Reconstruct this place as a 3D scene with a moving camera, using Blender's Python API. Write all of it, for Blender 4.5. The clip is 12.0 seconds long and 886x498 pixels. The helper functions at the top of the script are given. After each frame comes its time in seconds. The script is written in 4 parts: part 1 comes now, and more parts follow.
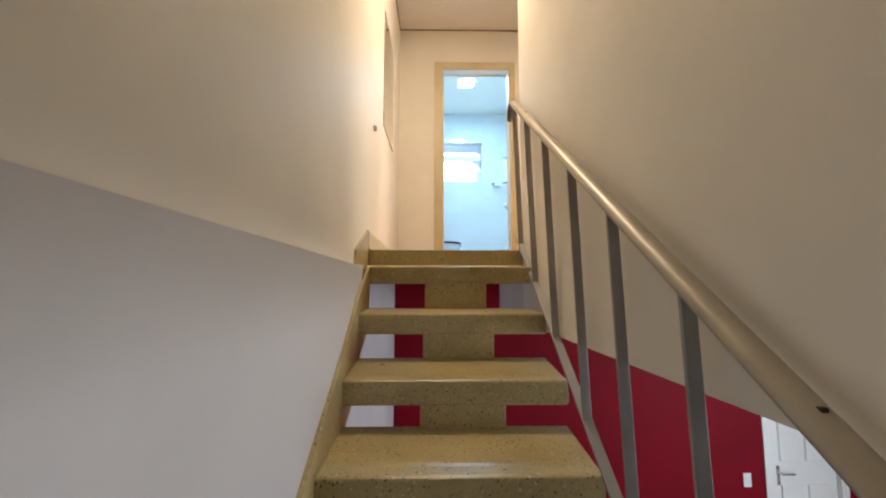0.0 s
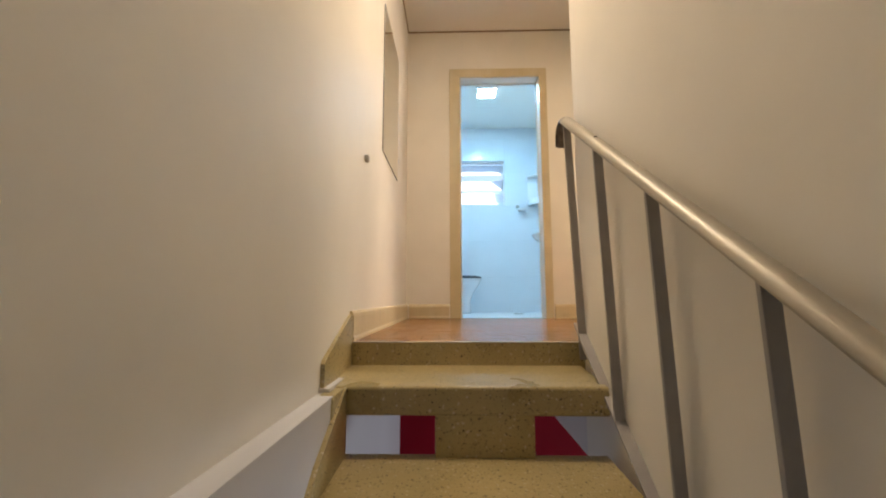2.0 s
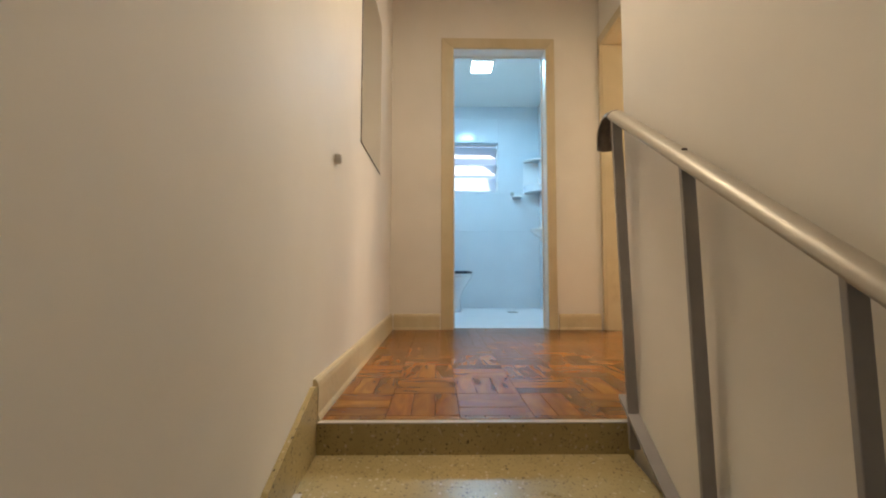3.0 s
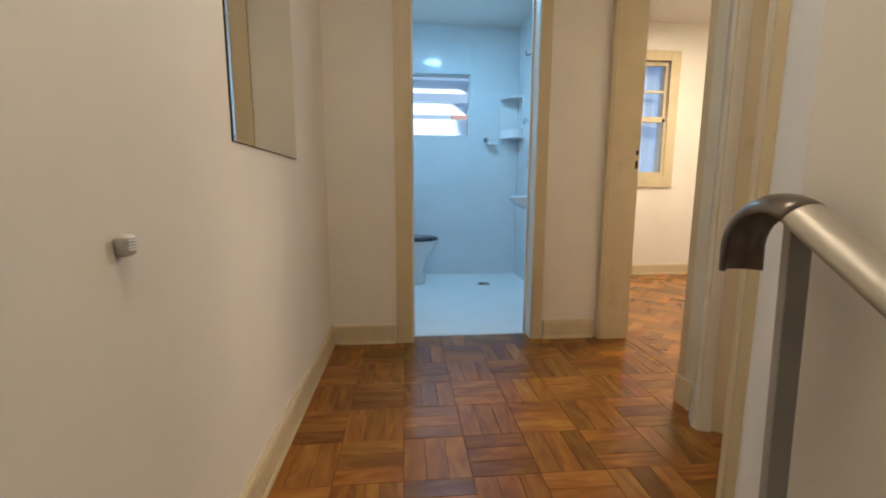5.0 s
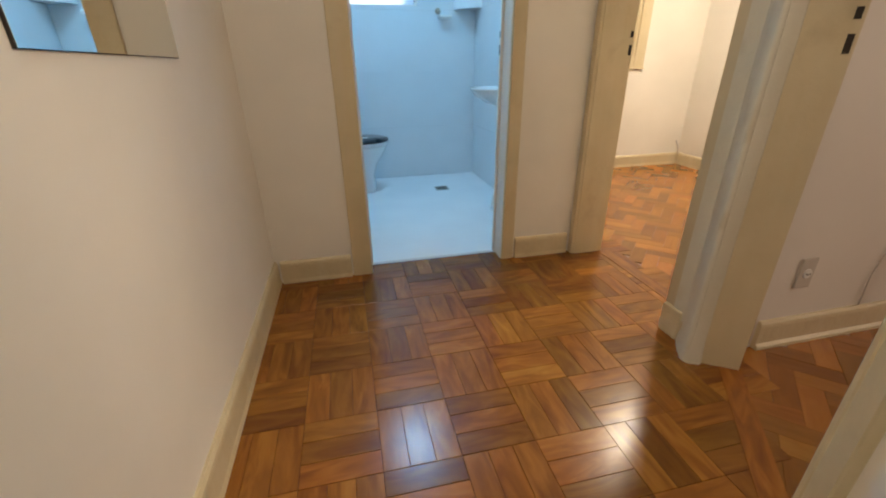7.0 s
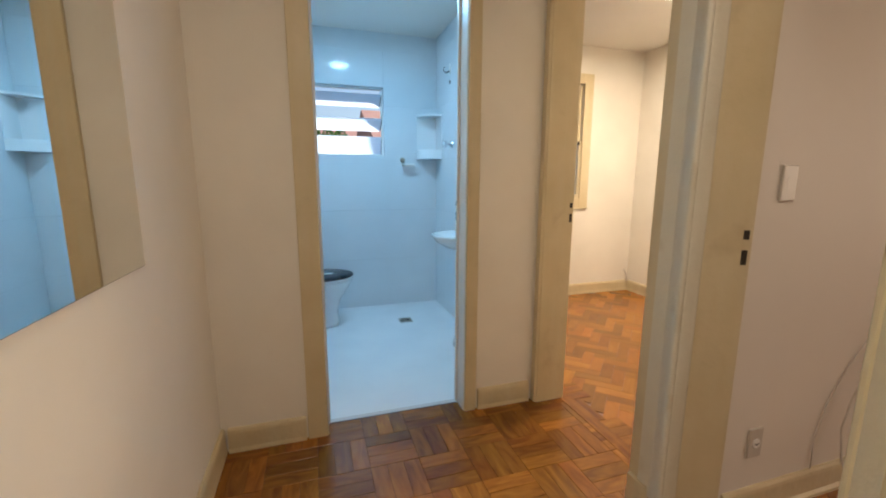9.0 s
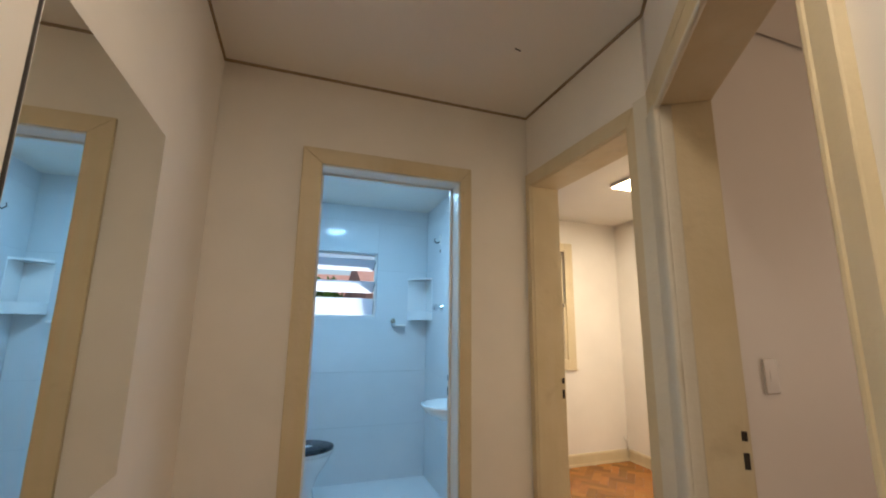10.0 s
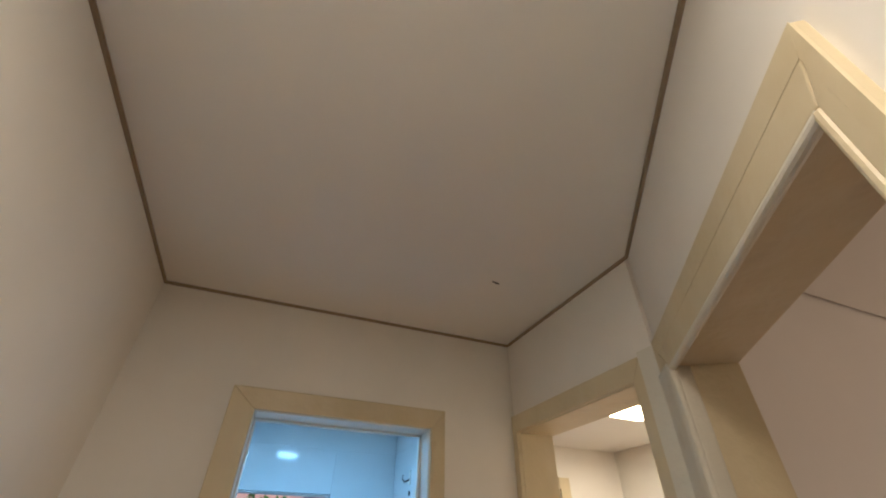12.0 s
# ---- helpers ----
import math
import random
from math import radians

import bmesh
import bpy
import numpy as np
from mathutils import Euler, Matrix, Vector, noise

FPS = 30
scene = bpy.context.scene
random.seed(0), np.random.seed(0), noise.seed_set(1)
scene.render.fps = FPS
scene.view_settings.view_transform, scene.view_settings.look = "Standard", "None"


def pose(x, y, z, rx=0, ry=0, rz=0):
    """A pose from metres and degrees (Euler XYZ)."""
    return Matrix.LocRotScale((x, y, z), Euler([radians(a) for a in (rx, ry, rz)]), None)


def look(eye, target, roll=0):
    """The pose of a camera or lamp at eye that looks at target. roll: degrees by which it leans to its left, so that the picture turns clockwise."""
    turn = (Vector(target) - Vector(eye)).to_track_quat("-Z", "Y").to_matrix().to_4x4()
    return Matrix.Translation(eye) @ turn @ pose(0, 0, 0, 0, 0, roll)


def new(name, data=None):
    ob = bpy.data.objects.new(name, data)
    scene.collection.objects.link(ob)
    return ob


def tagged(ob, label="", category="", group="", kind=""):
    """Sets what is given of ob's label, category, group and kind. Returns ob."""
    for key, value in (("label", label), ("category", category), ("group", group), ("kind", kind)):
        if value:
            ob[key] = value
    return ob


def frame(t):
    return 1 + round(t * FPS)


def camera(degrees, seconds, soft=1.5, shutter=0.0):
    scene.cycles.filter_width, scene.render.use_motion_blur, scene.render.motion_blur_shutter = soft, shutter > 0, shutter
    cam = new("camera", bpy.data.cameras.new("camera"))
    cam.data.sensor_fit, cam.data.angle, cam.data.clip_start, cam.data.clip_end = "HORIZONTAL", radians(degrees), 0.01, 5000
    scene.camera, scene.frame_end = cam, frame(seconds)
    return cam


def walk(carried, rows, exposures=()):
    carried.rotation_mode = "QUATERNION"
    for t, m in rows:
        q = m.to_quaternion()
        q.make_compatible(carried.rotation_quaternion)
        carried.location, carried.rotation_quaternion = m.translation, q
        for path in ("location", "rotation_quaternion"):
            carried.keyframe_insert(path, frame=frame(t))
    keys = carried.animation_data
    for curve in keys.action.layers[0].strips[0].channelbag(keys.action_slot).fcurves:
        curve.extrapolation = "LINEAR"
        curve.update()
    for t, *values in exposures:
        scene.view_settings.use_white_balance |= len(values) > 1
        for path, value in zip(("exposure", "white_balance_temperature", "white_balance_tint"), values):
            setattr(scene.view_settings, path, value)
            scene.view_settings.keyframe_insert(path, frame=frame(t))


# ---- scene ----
cam = camera(94.9, 12.0, soft=2.0)
PATH = [
    (0, (0.739, 1.035, -0.216), (0.768, 3.025, -0.022), -0.0),
    (0.5, (0.811, 1.22, -0.098), (0.81, 3.209, 0.12), 0.1),
    (1, (0.814, 1.366, -0.023), (0.785, 3.351, 0.219), 0.1),
    (1.5, (0.741, 1.577, 0.072), (0.689, 3.56, 0.328), -0.0),
    (2, (0.738, 1.752, 0.16), (0.686, 3.737, 0.403), -0.1),
    (2.5, (0.738, 1.978, 0.301), (0.722, 3.968, 0.496), 0.0),
    (3, (0.682, 2.171, 0.406), (0.709, 4.168, 0.526), 0.1),
    (3.5, (0.716, 2.332, 0.483), (0.793, 4.33, 0.514), 0.2),
    (5.5, (0.774, 3.004, 0.949), (0.997, 4.946, 0.524), 0.0),
    (6, (0.794, 3.089, 0.964), (1.067, 4.971, 0.345), -0.2),
    (6.5, (0.746, 3.207, 0.942), (1.083, 5.001, 0.123), -0.3),
    (8.5, (0.756, 3.291, 1.142), (1.311, 5.072, 0.421), 0.0),
    (9, (0.783, 3.277, 1.217), (1.378, 5.156, 0.877), 0.2),
    (9.5, (0.782, 3.263, 1.294), (1.401, 5.165, 1.317), 0.4),
    (10, (0.742, 3.238, 1.362), (1.389, 5.095, 1.727), 0.7),
    (10.5, (0.714, 3.236, 1.41), (1.382, 4.999, 2.077), 0.7),
    (11, (0.721, 3.267, 1.453), (1.381, 4.923, 2.36), 0.6),
    (11.5, (0.769, 3.372, 1.49), (1.413, 4.926, 2.571), 0.6),
    (12, (0.857, 3.436, 1.683), (1.451, 4.924, 2.88), 0.9),
]
EXPOSURES = [(0, 0.90, 6900, 11), (0.5, 0.82, 6850, 11), (1, 0.74, 6800, 11), (1.5, 0.67, 6750, 11), (2, 0.52, 6700, 11), (2.5, 0.35, 6650, 10), (3, 0.15, 6600, 10), (3.5, -0.02, 6500, 10), (5.5, -0.30, 6150, 9), (6.5, -0.25, 6150, 9), (8.5, -0.05, 6250, 9), (9, -0.22, 6300, 11), (9.5, -0.36, 6300, 12), (10.5, -0.52, 6100, 11), (11.5, -0.60, 5900, 10), (12, -0.40, 5700, 9)]
walk(cam, [(t, look(eye, target, roll)) for t, eye, target, roll in PATH], EXPOSURES)

# ---- world, sun, large lights ----
world = bpy.data.worlds.new("sky")
scene.world = world
world.use_nodes = True
wn = world.node_tree.nodes
sky = wn.new("ShaderNodeTexSky")
sky.sky_type = "NISHITA"
sky.sun_disc = False
sky.sun_elevation, sky.sun_rotation = radians(51), radians(56)
wn["Background"].inputs["Strength"].default_value = 0.15
world.node_tree.links.new(sky.outputs["Color"], wn["Background"].inputs["Color"])
sun_data = bpy.data.lights.new("sun", "SUN")
sun_data.energy, sun_data.angle, sun_data.color = 5.0, radians(9), (1.0, 0.95, 0.88)
sun = new("sun", sun_data)
sun.matrix_world = look((9, 6, 13.5), (0, 0, 0))


def area_lamp(name, eye, target, w, h, watts, color):
    d = bpy.data.lights.new(name, "AREA")
    d.shape, d.size, d.size_y, d.energy, d.color = "RECTANGLE", w, h, watts, color
    ob = new(name, d)
    ob.matrix_world = look(eye, target)
    return ob


WARM, COOL = (1.0, 0.83, 0.645), (0.27, 0.635, 1.0)
area_lamp("stair_lamp_light", (0.77, 3.25, 2.490), (0.77, 3.251, 0), 0.20, 0.20, 12.8, WARM)
area_lamp("bath_lamp_light", (1.12, 6.125, 2.448), (1.12, 6.126, 0), 0.19, 0.19, 18.5, COOL)
area_lamp("bedroom_lamp_light", (3.20, 5.63, 2.448), (3.20, 5.631, 0), 0.26, 0.26, 57, (1.0, 0.83, 0.62))
# warm fill added to brighten the second room, set at an unseen opening
area_lamp("study_window_light", (4.92, 2.6, 1.5), (3.0, 2.9, 1.3), 1.2, 1.1, 30, (1.0, 0.73, 0.50))
# cool fill added for the red wall and door, as daylight from out of view
area_lamp("lower_window_light", (4.30, 2.1, -1.2), (2.4, 3.1, -1.5), 1.6, 1.1, 40, (0.74, 0.84, 1.0))


# ---- materials ----
def material(name, base, rough=0.6, metal=0.0):
    m = bpy.data.materials.new(name)
    m.use_nodes = True
    b = m.node_tree.nodes["Principled BSDF"]
    b.inputs["Base Color"].default_value = (*base, 1)
    b.inputs["Roughness"].default_value = rough
    b.inputs["Metallic"].default_value = metal
    return m, m.node_tree, b


def noise_node(nt, scale, detail=4.0, coord="Object", stretch=None):
    tc = nt.nodes.new("ShaderNodeTexCoord")
    n = nt.nodes.new("ShaderNodeTexNoise")
    n.inputs["Scale"].default_value, n.inputs["Detail"].default_value = scale, detail
    src = tc.outputs[coord]
    if stretch:
        mp = nt.nodes.new("ShaderNodeMapping")
        mp.inputs["Scale"].default_value = stretch
        nt.links.new(src, mp.inputs["Vector"])
        src = mp.outputs["Vector"]
    nt.links.new(src, n.inputs["Vector"])
    return n


def ramp(nt, src, stops):
    r = nt.nodes.new("ShaderNodeValToRGB")
    while len(r.color_ramp.elements) < len(stops):
        r.color_ramp.elements.new(0.5)
    for e, (p, c) in zip(r.color_ramp.elements, stops):
        e.position, e.color = p, (*c, 1)
    nt.links.new(src, r.inputs["Fac"])
    return r


def bump(nt, b, src, strength, distance):
    n = nt.nodes.new("ShaderNodeBump")
    n.inputs["Strength"].default_value, n.inputs["Distance"].default_value = strength, distance
    nt.links.new(src, n.inputs["Height"])
    nt.links.new(n.outputs["Normal"], b.inputs["Normal"])
    return n


def mottled(name, lo, hi, scale, rough, fine=90.0, relief=0.25, distance=0.002, metal=0.0):
    """Paint or stone: broad stains in the colour, fine relief and an uneven gloss."""
    m, nt, b = material(name, lo, rough, metal)
    n = noise_node(nt, scale, 6)
    r = ramp(nt, n.outputs["Fac"], [(0.3, lo), (0.7, hi)])
    nt.links.new(r.outputs["Color"], b.inputs["Base Color"])
    f = noise_node(nt, fine, 3)
    bump(nt, b, f.outputs["Fac"], relief, distance)
    k = nt.nodes.new("ShaderNodeMapRange")
    k.inputs["To Min"].default_value, k.inputs["To Max"].default_value = rough * 0.85, min(1.0, rough * 1.15)
    nt.links.new(n.outputs["Fac"], k.inputs["Value"])
    nt.links.new(k.outputs["Result"], b.inputs["Roughness"])
    return m


plaster = mottled("plaster", (0.755, 0.72, 0.65), (0.83, 0.79, 0.72), 2.2, 0.62, 40, 0.12, 0.002)
plaster_pink = mottled("plaster_pink", (0.71, 0.67, 0.61), (0.76, 0.72, 0.66), 1.6, 0.62, 40, 0.12, 0.002)
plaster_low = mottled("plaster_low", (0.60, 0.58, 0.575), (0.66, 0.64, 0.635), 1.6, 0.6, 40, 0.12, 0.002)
ceiling_paint = mottled("ceiling_paint", (0.78, 0.755, 0.70), (0.83, 0.805, 0.75), 1.1, 0.8, 40, 0.12, 0.002)
# dark brown that carries the shade of the ceiling gaps in its colour
gap_shade = mottled("gap_shade", (0.27, 0.20, 0.125), (0.33, 0.25, 0.16), 3, 0.8)
cream_gloss = mottled("cream_gloss", (0.56, 0.468, 0.285), (0.64, 0.543, 0.355), 4.0, 0.42, 45, 0.45, 0.004)


def streaked(m, pale, grime):
    """Old enamel: long drips and brush marks, pale where hands have rubbed it, brown grime in spots."""
    nt = m.node_tree
    b = nt.nodes["Principled BSDF"]
    old = b.inputs["Base Color"].links[0].from_socket
    for n, stops, col, kind in ((noise_node(nt, 1.0, 5, stretch=(14, 14, 1.2)), ((0.45, 0.0), (0.75, 0.30)), pale, "MIX"), (noise_node(nt, 7.0, 7), ((0.60, 0.0), (0.76, 0.5)), grime, "MIX")):
        f = nt.nodes.new("ShaderNodeMapRange")
        f.inputs["From Min"].default_value, f.inputs["From Max"].default_value = stops[0][0], stops[1][0]
        f.inputs["To Min"].default_value, f.inputs["To Max"].default_value = stops[0][1], stops[1][1]
        nt.links.new(n.outputs["Fac"], f.inputs["Value"])
        mx = nt.nodes.new("ShaderNodeMix")
        mx.data_type, mx.blend_type = "RGBA", kind
        nt.links.new(f.outputs["Result"], mx.inputs[0])
        nt.links.new(old, mx.inputs[6])
        mx.inputs[7].default_value = (*col, 1)
        old = mx.outputs[2]
    nt.links.new(old, b.inputs["Base Color"])


streaked(cream_gloss, (0.68, 0.63, 0.50), (0.42, 0.33, 0.20))
cream_pale = mottled("cream_pale", (0.64, 0.60, 0.49), (0.70, 0.665, 0.56), 4.0, 0.5, 45, 0.45, 0.004)
streaked(cream_pale, (0.72, 0.69, 0.60), (0.50, 0.42, 0.28))
red_paint = mottled("red_paint", (0.17, 0.0015, 0.008), (0.22, 0.002, 0.011), 2.2, 0.6, 50, 0.2, 0.002)
red_paint.node_tree.nodes["Principled BSDF"].inputs["Specular IOR Level"].default_value = 0.12
white_paint = mottled("white_paint", (0.76, 0.77, 0.74), (0.82, 0.82, 0.79), 3, 0.4, 50, 0.15, 0.002)
tile_white = mottled("tile_white", (0.70, 0.73, 0.75), (0.75, 0.78, 0.80), 2.5, 0.07, 12, 0.02, 0.001)
tile_white.node_tree.nodes["Principled BSDF"].inputs["Specular IOR Level"].default_value = 0.22
grout = mottled("grout", (0.70, 0.73, 0.75), (0.75, 0.78, 0.80), 9, 0.8)
floor_white = mottled("floor_white", (0.80, 0.81, 0.82), (0.86, 0.87, 0.87), 3, 0.3, 10, 0.03, 0.002)
porcelain = mottled("porcelain", (0.84, 0.85, 0.85), (0.88, 0.88, 0.88), 3, 0.12, 5, 0.01, 0.001)
plastic_white = mottled("plastic_white", (0.78, 0.77, 0.74), (0.82, 0.81, 0.78), 8, 0.35, 40, 0.05, 0.001)
black_plastic = mottled("black_plastic", (0.012, 0.014, 0.02), (0.03, 0.035, 0.045), 9, 0.28, 40, 0.05, 0.001)
rail_steel = mottled("rail_steel", (0.37, 0.335, 0.275), (0.46, 0.42, 0.345), 7, 0.42, 120, 0.2, 0.001, metal=0.3)
bar_steel = mottled("bar_steel", (0.30, 0.285, 0.275), (0.38, 0.36, 0.345), 9, 0.5, 120, 0.25, 0.001, metal=0.2)
bare_steel = mottled("bare_steel", (0.13, 0.105, 0.085), (0.24, 0.205, 0.17), 30, 0.34, 120, 0.3, 0.001, metal=0.6)
chrome, _, _ = material("chrome", (0.75, 0.76, 0.78), 0.14, 1.0)
dark_hole, _, _ = material("dark_hole", (0.02, 0.015, 0.012), 0.6)
cable_white = mottled("cable_white", (0.6, 0.57, 0.52), (0.7, 0.67, 0.62), 20, 0.5)
concrete = mottled("concrete", (0.28, 0.27, 0.25), (0.36, 0.35, 0.32), 2, 0.85, 50, 0.5, 0.004)
mirror_glass, _, _ = material("mirror_glass", (0.90, 0.92, 0.90), 0.01, 1.0)
clear_glass, _, _gb = material("clear_glass", (1, 1, 1), 0.0)
_gb.inputs["Transmission Weight"].default_value = 1.0
_gb.inputs["IOR"].default_value = 1.1


def sheet(name, color, rough, share):
    """A thin frosted sheet: part lets daylight through, part reflects."""
    m, nt, b = material(name, color, rough)
    tr = nt.nodes.new("ShaderNodeBsdfTranslucent")
    tr.inputs["Color"].default_value = (*color, 1)
    mx = nt.nodes.new("ShaderNodeMixShader")
    mx.inputs[0].default_value = share
    nt.links.new(b.outputs[0], mx.inputs[1])
    nt.links.new(tr.outputs[0], mx.inputs[2])
    nt.links.new(mx.outputs[0], nt.nodes["Material Output"].inputs["Surface"])
    return m


frosted_glass = sheet("frosted_pane", (0.84, 0.91, 0.98), 0.3, 0.85)
blue_shutter = sheet("blue_blind", (0.66, 0.80, 0.98), 0.5, 0.75)
leaf_green = sheet("leaf_sheet", (0.12, 0.23, 0.05), 0.5, 0.45)
plastic_beige = mottled("plastic_beige", (0.49, 0.455, 0.40), (0.53, 0.495, 0.44), 8, 0.35, 40, 0.05, 0.001)


def glow(name, color, strength):
    m, nt, b = material(name, color, 0.4)
    b.inputs["Emission Color"].default_value = (*color, 1)
    b.inputs["Emission Strength"].default_value = strength
    return m


glow_cool = glow("glow_cool", (0.62, 0.88, 1.0), 30)
glow_warm = glow("glow_warm", (1.0, 0.84, 0.60), 22)
glow_bedroom = glow("glow_bedroom", (1.0, 0.74, 0.40), 40)


def terrazzo():
    """Ground cement-and-chip floor: yellowish binder, dark and pale chips, small pits."""
    m, nt, b = material("terrazzo", (0.4, 0.34, 0.2), 0.4)
    broad = noise_node(nt, 5, 5)
    base = ramp(nt, broad.outputs["Fac"], [(0.3, (0.37, 0.295, 0.135)), (0.7, (0.49, 0.395, 0.20))])
    tc = nt.nodes.new("ShaderNodeTexCoord")
    last = base.outputs["Color"]
    for scale, edge, c in ((85, 0.145, (0.10, 0.075, 0.04)), (130, 0.17, (0.24, 0.19, 0.10)), (70, 0.15, (0.56, 0.49, 0.33))):
        warp = nt.nodes.new("ShaderNodeVectorMath")
        warp.operation = "ADD"
        warp.inputs[1].default_value = (scale * 0.13, scale * 0.37, scale * 0.71)
        nz = noise_node(nt, scale * 1.7, 2)
        sc = nt.nodes.new("ShaderNodeVectorMath")
        sc.operation = "MULTIPLY_ADD"
        sc.inputs[1].default_value = (0.014, 0.014, 0.014)
        nt.links.new(nz.outputs["Color"], sc.inputs[0])
        nt.links.new(tc.outputs["Object"], sc.inputs[2])
        nt.links.new(sc.outputs["Vector"], warp.inputs[0])
        v = nt.nodes.new("ShaderNodeTexVoronoi")
        v.inputs["Scale"].default_value = scale
        nt.links.new(warp.outputs["Vector"], v.inputs["Vector"])
        # only some of the cells carry a chip
        sep = nt.nodes.new("ShaderNodeSeparateColor")
        nt.links.new(v.outputs["Color"], sep.inputs["Color"])
        pick = nt.nodes.new("ShaderNodeMath")
        pick.operation = "MULTIPLY"
        pick.inputs[1].default_value = edge * 2.0
        nt.links.new(sep.outputs["Red"], pick.inputs[0])
        less = nt.nodes.new("ShaderNodeMath")
        less.operation = "LESS_THAN"
        nt.links.new(v.outputs["Distance"], less.inputs[0])
        nt.links.new(pick.outputs["Value"], less.inputs[1])
        mix = nt.nodes.new("ShaderNodeMix")
        mix.data_type = "RGBA"
        mix.inputs["B"].default_value = (*c, 1)
        nt.links.new(less.outputs["Value"], mix.inputs["Factor"])
        nt.links.new(last, mix.inputs["A"])
        last = mix.outputs["Result"]
    nt.links.new(last, b.inputs["Base Color"])
    f = noise_node(nt, 70, 4)
    bump(nt, b, f.outputs["Fac"], 0.25, 0.002)
    k = nt.nodes.new("ShaderNodeMapRange")
    k.inputs["To Min"].default_value, k.inputs["To Max"].default_value = 0.20, 0.42
    nt.links.new(broad.outputs["Fac"], k.inputs["Value"])
    nt.links.new(k.outputs["Result"], b.inputs["Roughness"])
    return m


terrazzo_mat = terrazzo()


def wood(name, per_island, dark, mid, light):
    """Varnished hardwood: each strip has its own tone and its own run of grain along its length (x)."""
    m, nt, b = material(name, mid, 0.2)
    b.inputs["Specular IOR Level"].default_value = 0.42
    if per_island:
        g = nt.nodes.new("ShaderNodeNewGeometry")
        rnd = g.outputs["Random Per Island"]
    else:
        g = nt.nodes.new("ShaderNodeObjectInfo")
        rnd = g.outputs["Random"]
    tc = nt.nodes.new("ShaderNodeTexCoord")
    shift = nt.nodes.new("ShaderNodeVectorMath")
    shift.operation = "SCALE"
    shift.inputs[0].default_value = (17.0, 31.0, 53.0)
    nt.links.new(rnd, shift.inputs["Scale"])
    add = nt.nodes.new("ShaderNodeVectorMath")
    add.operation = "ADD"
    nt.links.new(tc.outputs["UV" if per_island else "Object"], add.inputs[0])
    nt.links.new(shift.outputs["Vector"], add.inputs[1])
    mp = nt.nodes.new("ShaderNodeMapping")
    mp.inputs["Scale"].default_value = (4.2, 18, 18)
    nt.links.new(add.outputs["Vector"], mp.inputs["Vector"])
    n = nt.nodes.new("ShaderNodeTexNoise")
    n.inputs["Scale"].default_value, n.inputs["Detail"].default_value, n.inputs["Distortion"].default_value = 1.25, 6, 1.0
    nt.links.new(mp.outputs["Vector"], n.inputs["Vector"])
    grain = ramp(nt, n.outputs["Fac"], [(0.24, dark), (0.47, mid), (0.78, light)])
    tone = nt.nodes.new("ShaderNodeMapRange")
    tone.inputs["To Min"].default_value, tone.inputs["To Max"].default_value = 0.66, 1.25
    w = nt.nodes.new("ShaderNodeTexWhiteNoise")
    w.noise_dimensions = "1D"
    nt.links.new(rnd, w.inputs["W"])
    nt.links.new(w.outputs["Value"], tone.inputs["Value"])
    mul = nt.nodes.new("ShaderNodeVectorMath")
    mul.operation = "SCALE"
    nt.links.new(grain.outputs["Color"], mul.inputs[0])
    nt.links.new(tone.outputs["Result"], mul.inputs["Scale"])
    split = nt.nodes.new("ShaderNodeSeparateColor")
    nt.links.new(w.outputs["Color"], split.inputs["Color"])
    hue = nt.nodes.new("ShaderNodeMapRange")
    hue.inputs["To Min"].default_value, hue.inputs["To Max"].default_value = 0.497, 0.508
    nt.links.new(split.outputs["Green"], hue.inputs["Value"])
    hs = nt.nodes.new("ShaderNodeHueSaturation")
    nt.links.new(hue.outputs["Result"], hs.inputs["Hue"])
    nt.links.new(mul.outputs["Vector"], hs.inputs["Color"])
    nt.links.new(hs.outputs["Color"], b.inputs["Base Color"])
    wv = noise_node(nt, 9, 2)
    bump(nt, b, wv.outputs["Fac"], 0.10, 0.0025)
    k = nt.nodes.new("ShaderNodeMapRange")
    k.inputs["To Min"].default_value, k.inputs["To Max"].default_value = 0.16, 0.29
    nt.links.new(wv.outputs["Fac"], k.inputs["Value"])
    nt.links.new(k.outputs["Result"], b.inputs["Roughness"])
    return m


WOODS = ((0.145, 0.044, 0.0078), (0.236, 0.083, 0.0118), (0.355, 0.148, 0.022))
SOFT_WOODS = ((0.255, 0.092, 0.0145), (0.30, 0.114, 0.0185), (0.35, 0.140, 0.024))
parquet_wood = wood("parquet_wood", False, *WOODS)
parquet_joined = wood("parquet_joined", True, *SOFT_WOODS)
subfloor_brown = mottled("subfloor_brown", (0.13, 0.048, 0.010), (0.20, 0.075, 0.016), 6, 0.3, 40, 0.1, 0.002)
joint_dark = mottled("joint_dark", (0.05, 0.022, 0.010), (0.08, 0.035, 0.015), 12, 0.7)
roof_clay = mottled("roof_clay", (0.56, 0.27, 0.20), (0.68, 0.38, 0.29), 2, 0.8)
bark = mottled("bark", (0.10, 0.07, 0.05), (0.16, 0.12, 0.08), 8, 0.9)
earth = mottled("earth", (0.16, 0.15, 0.12), (0.24, 0.22, 0.18), 0.4, 0.95)


# ---- building helpers ----
def mesh_of(bm, name, mat, smooth=False):
    bmesh.ops.recalc_face_normals(bm, faces=bm.faces)
    me = bpy.data.meshes.new(name)
    bm.to_mesh(me)
    bm.free()
    me.materials.append(mat)
    if smooth:
        for p in me.polygons:
            p.use_smooth = True
    return me


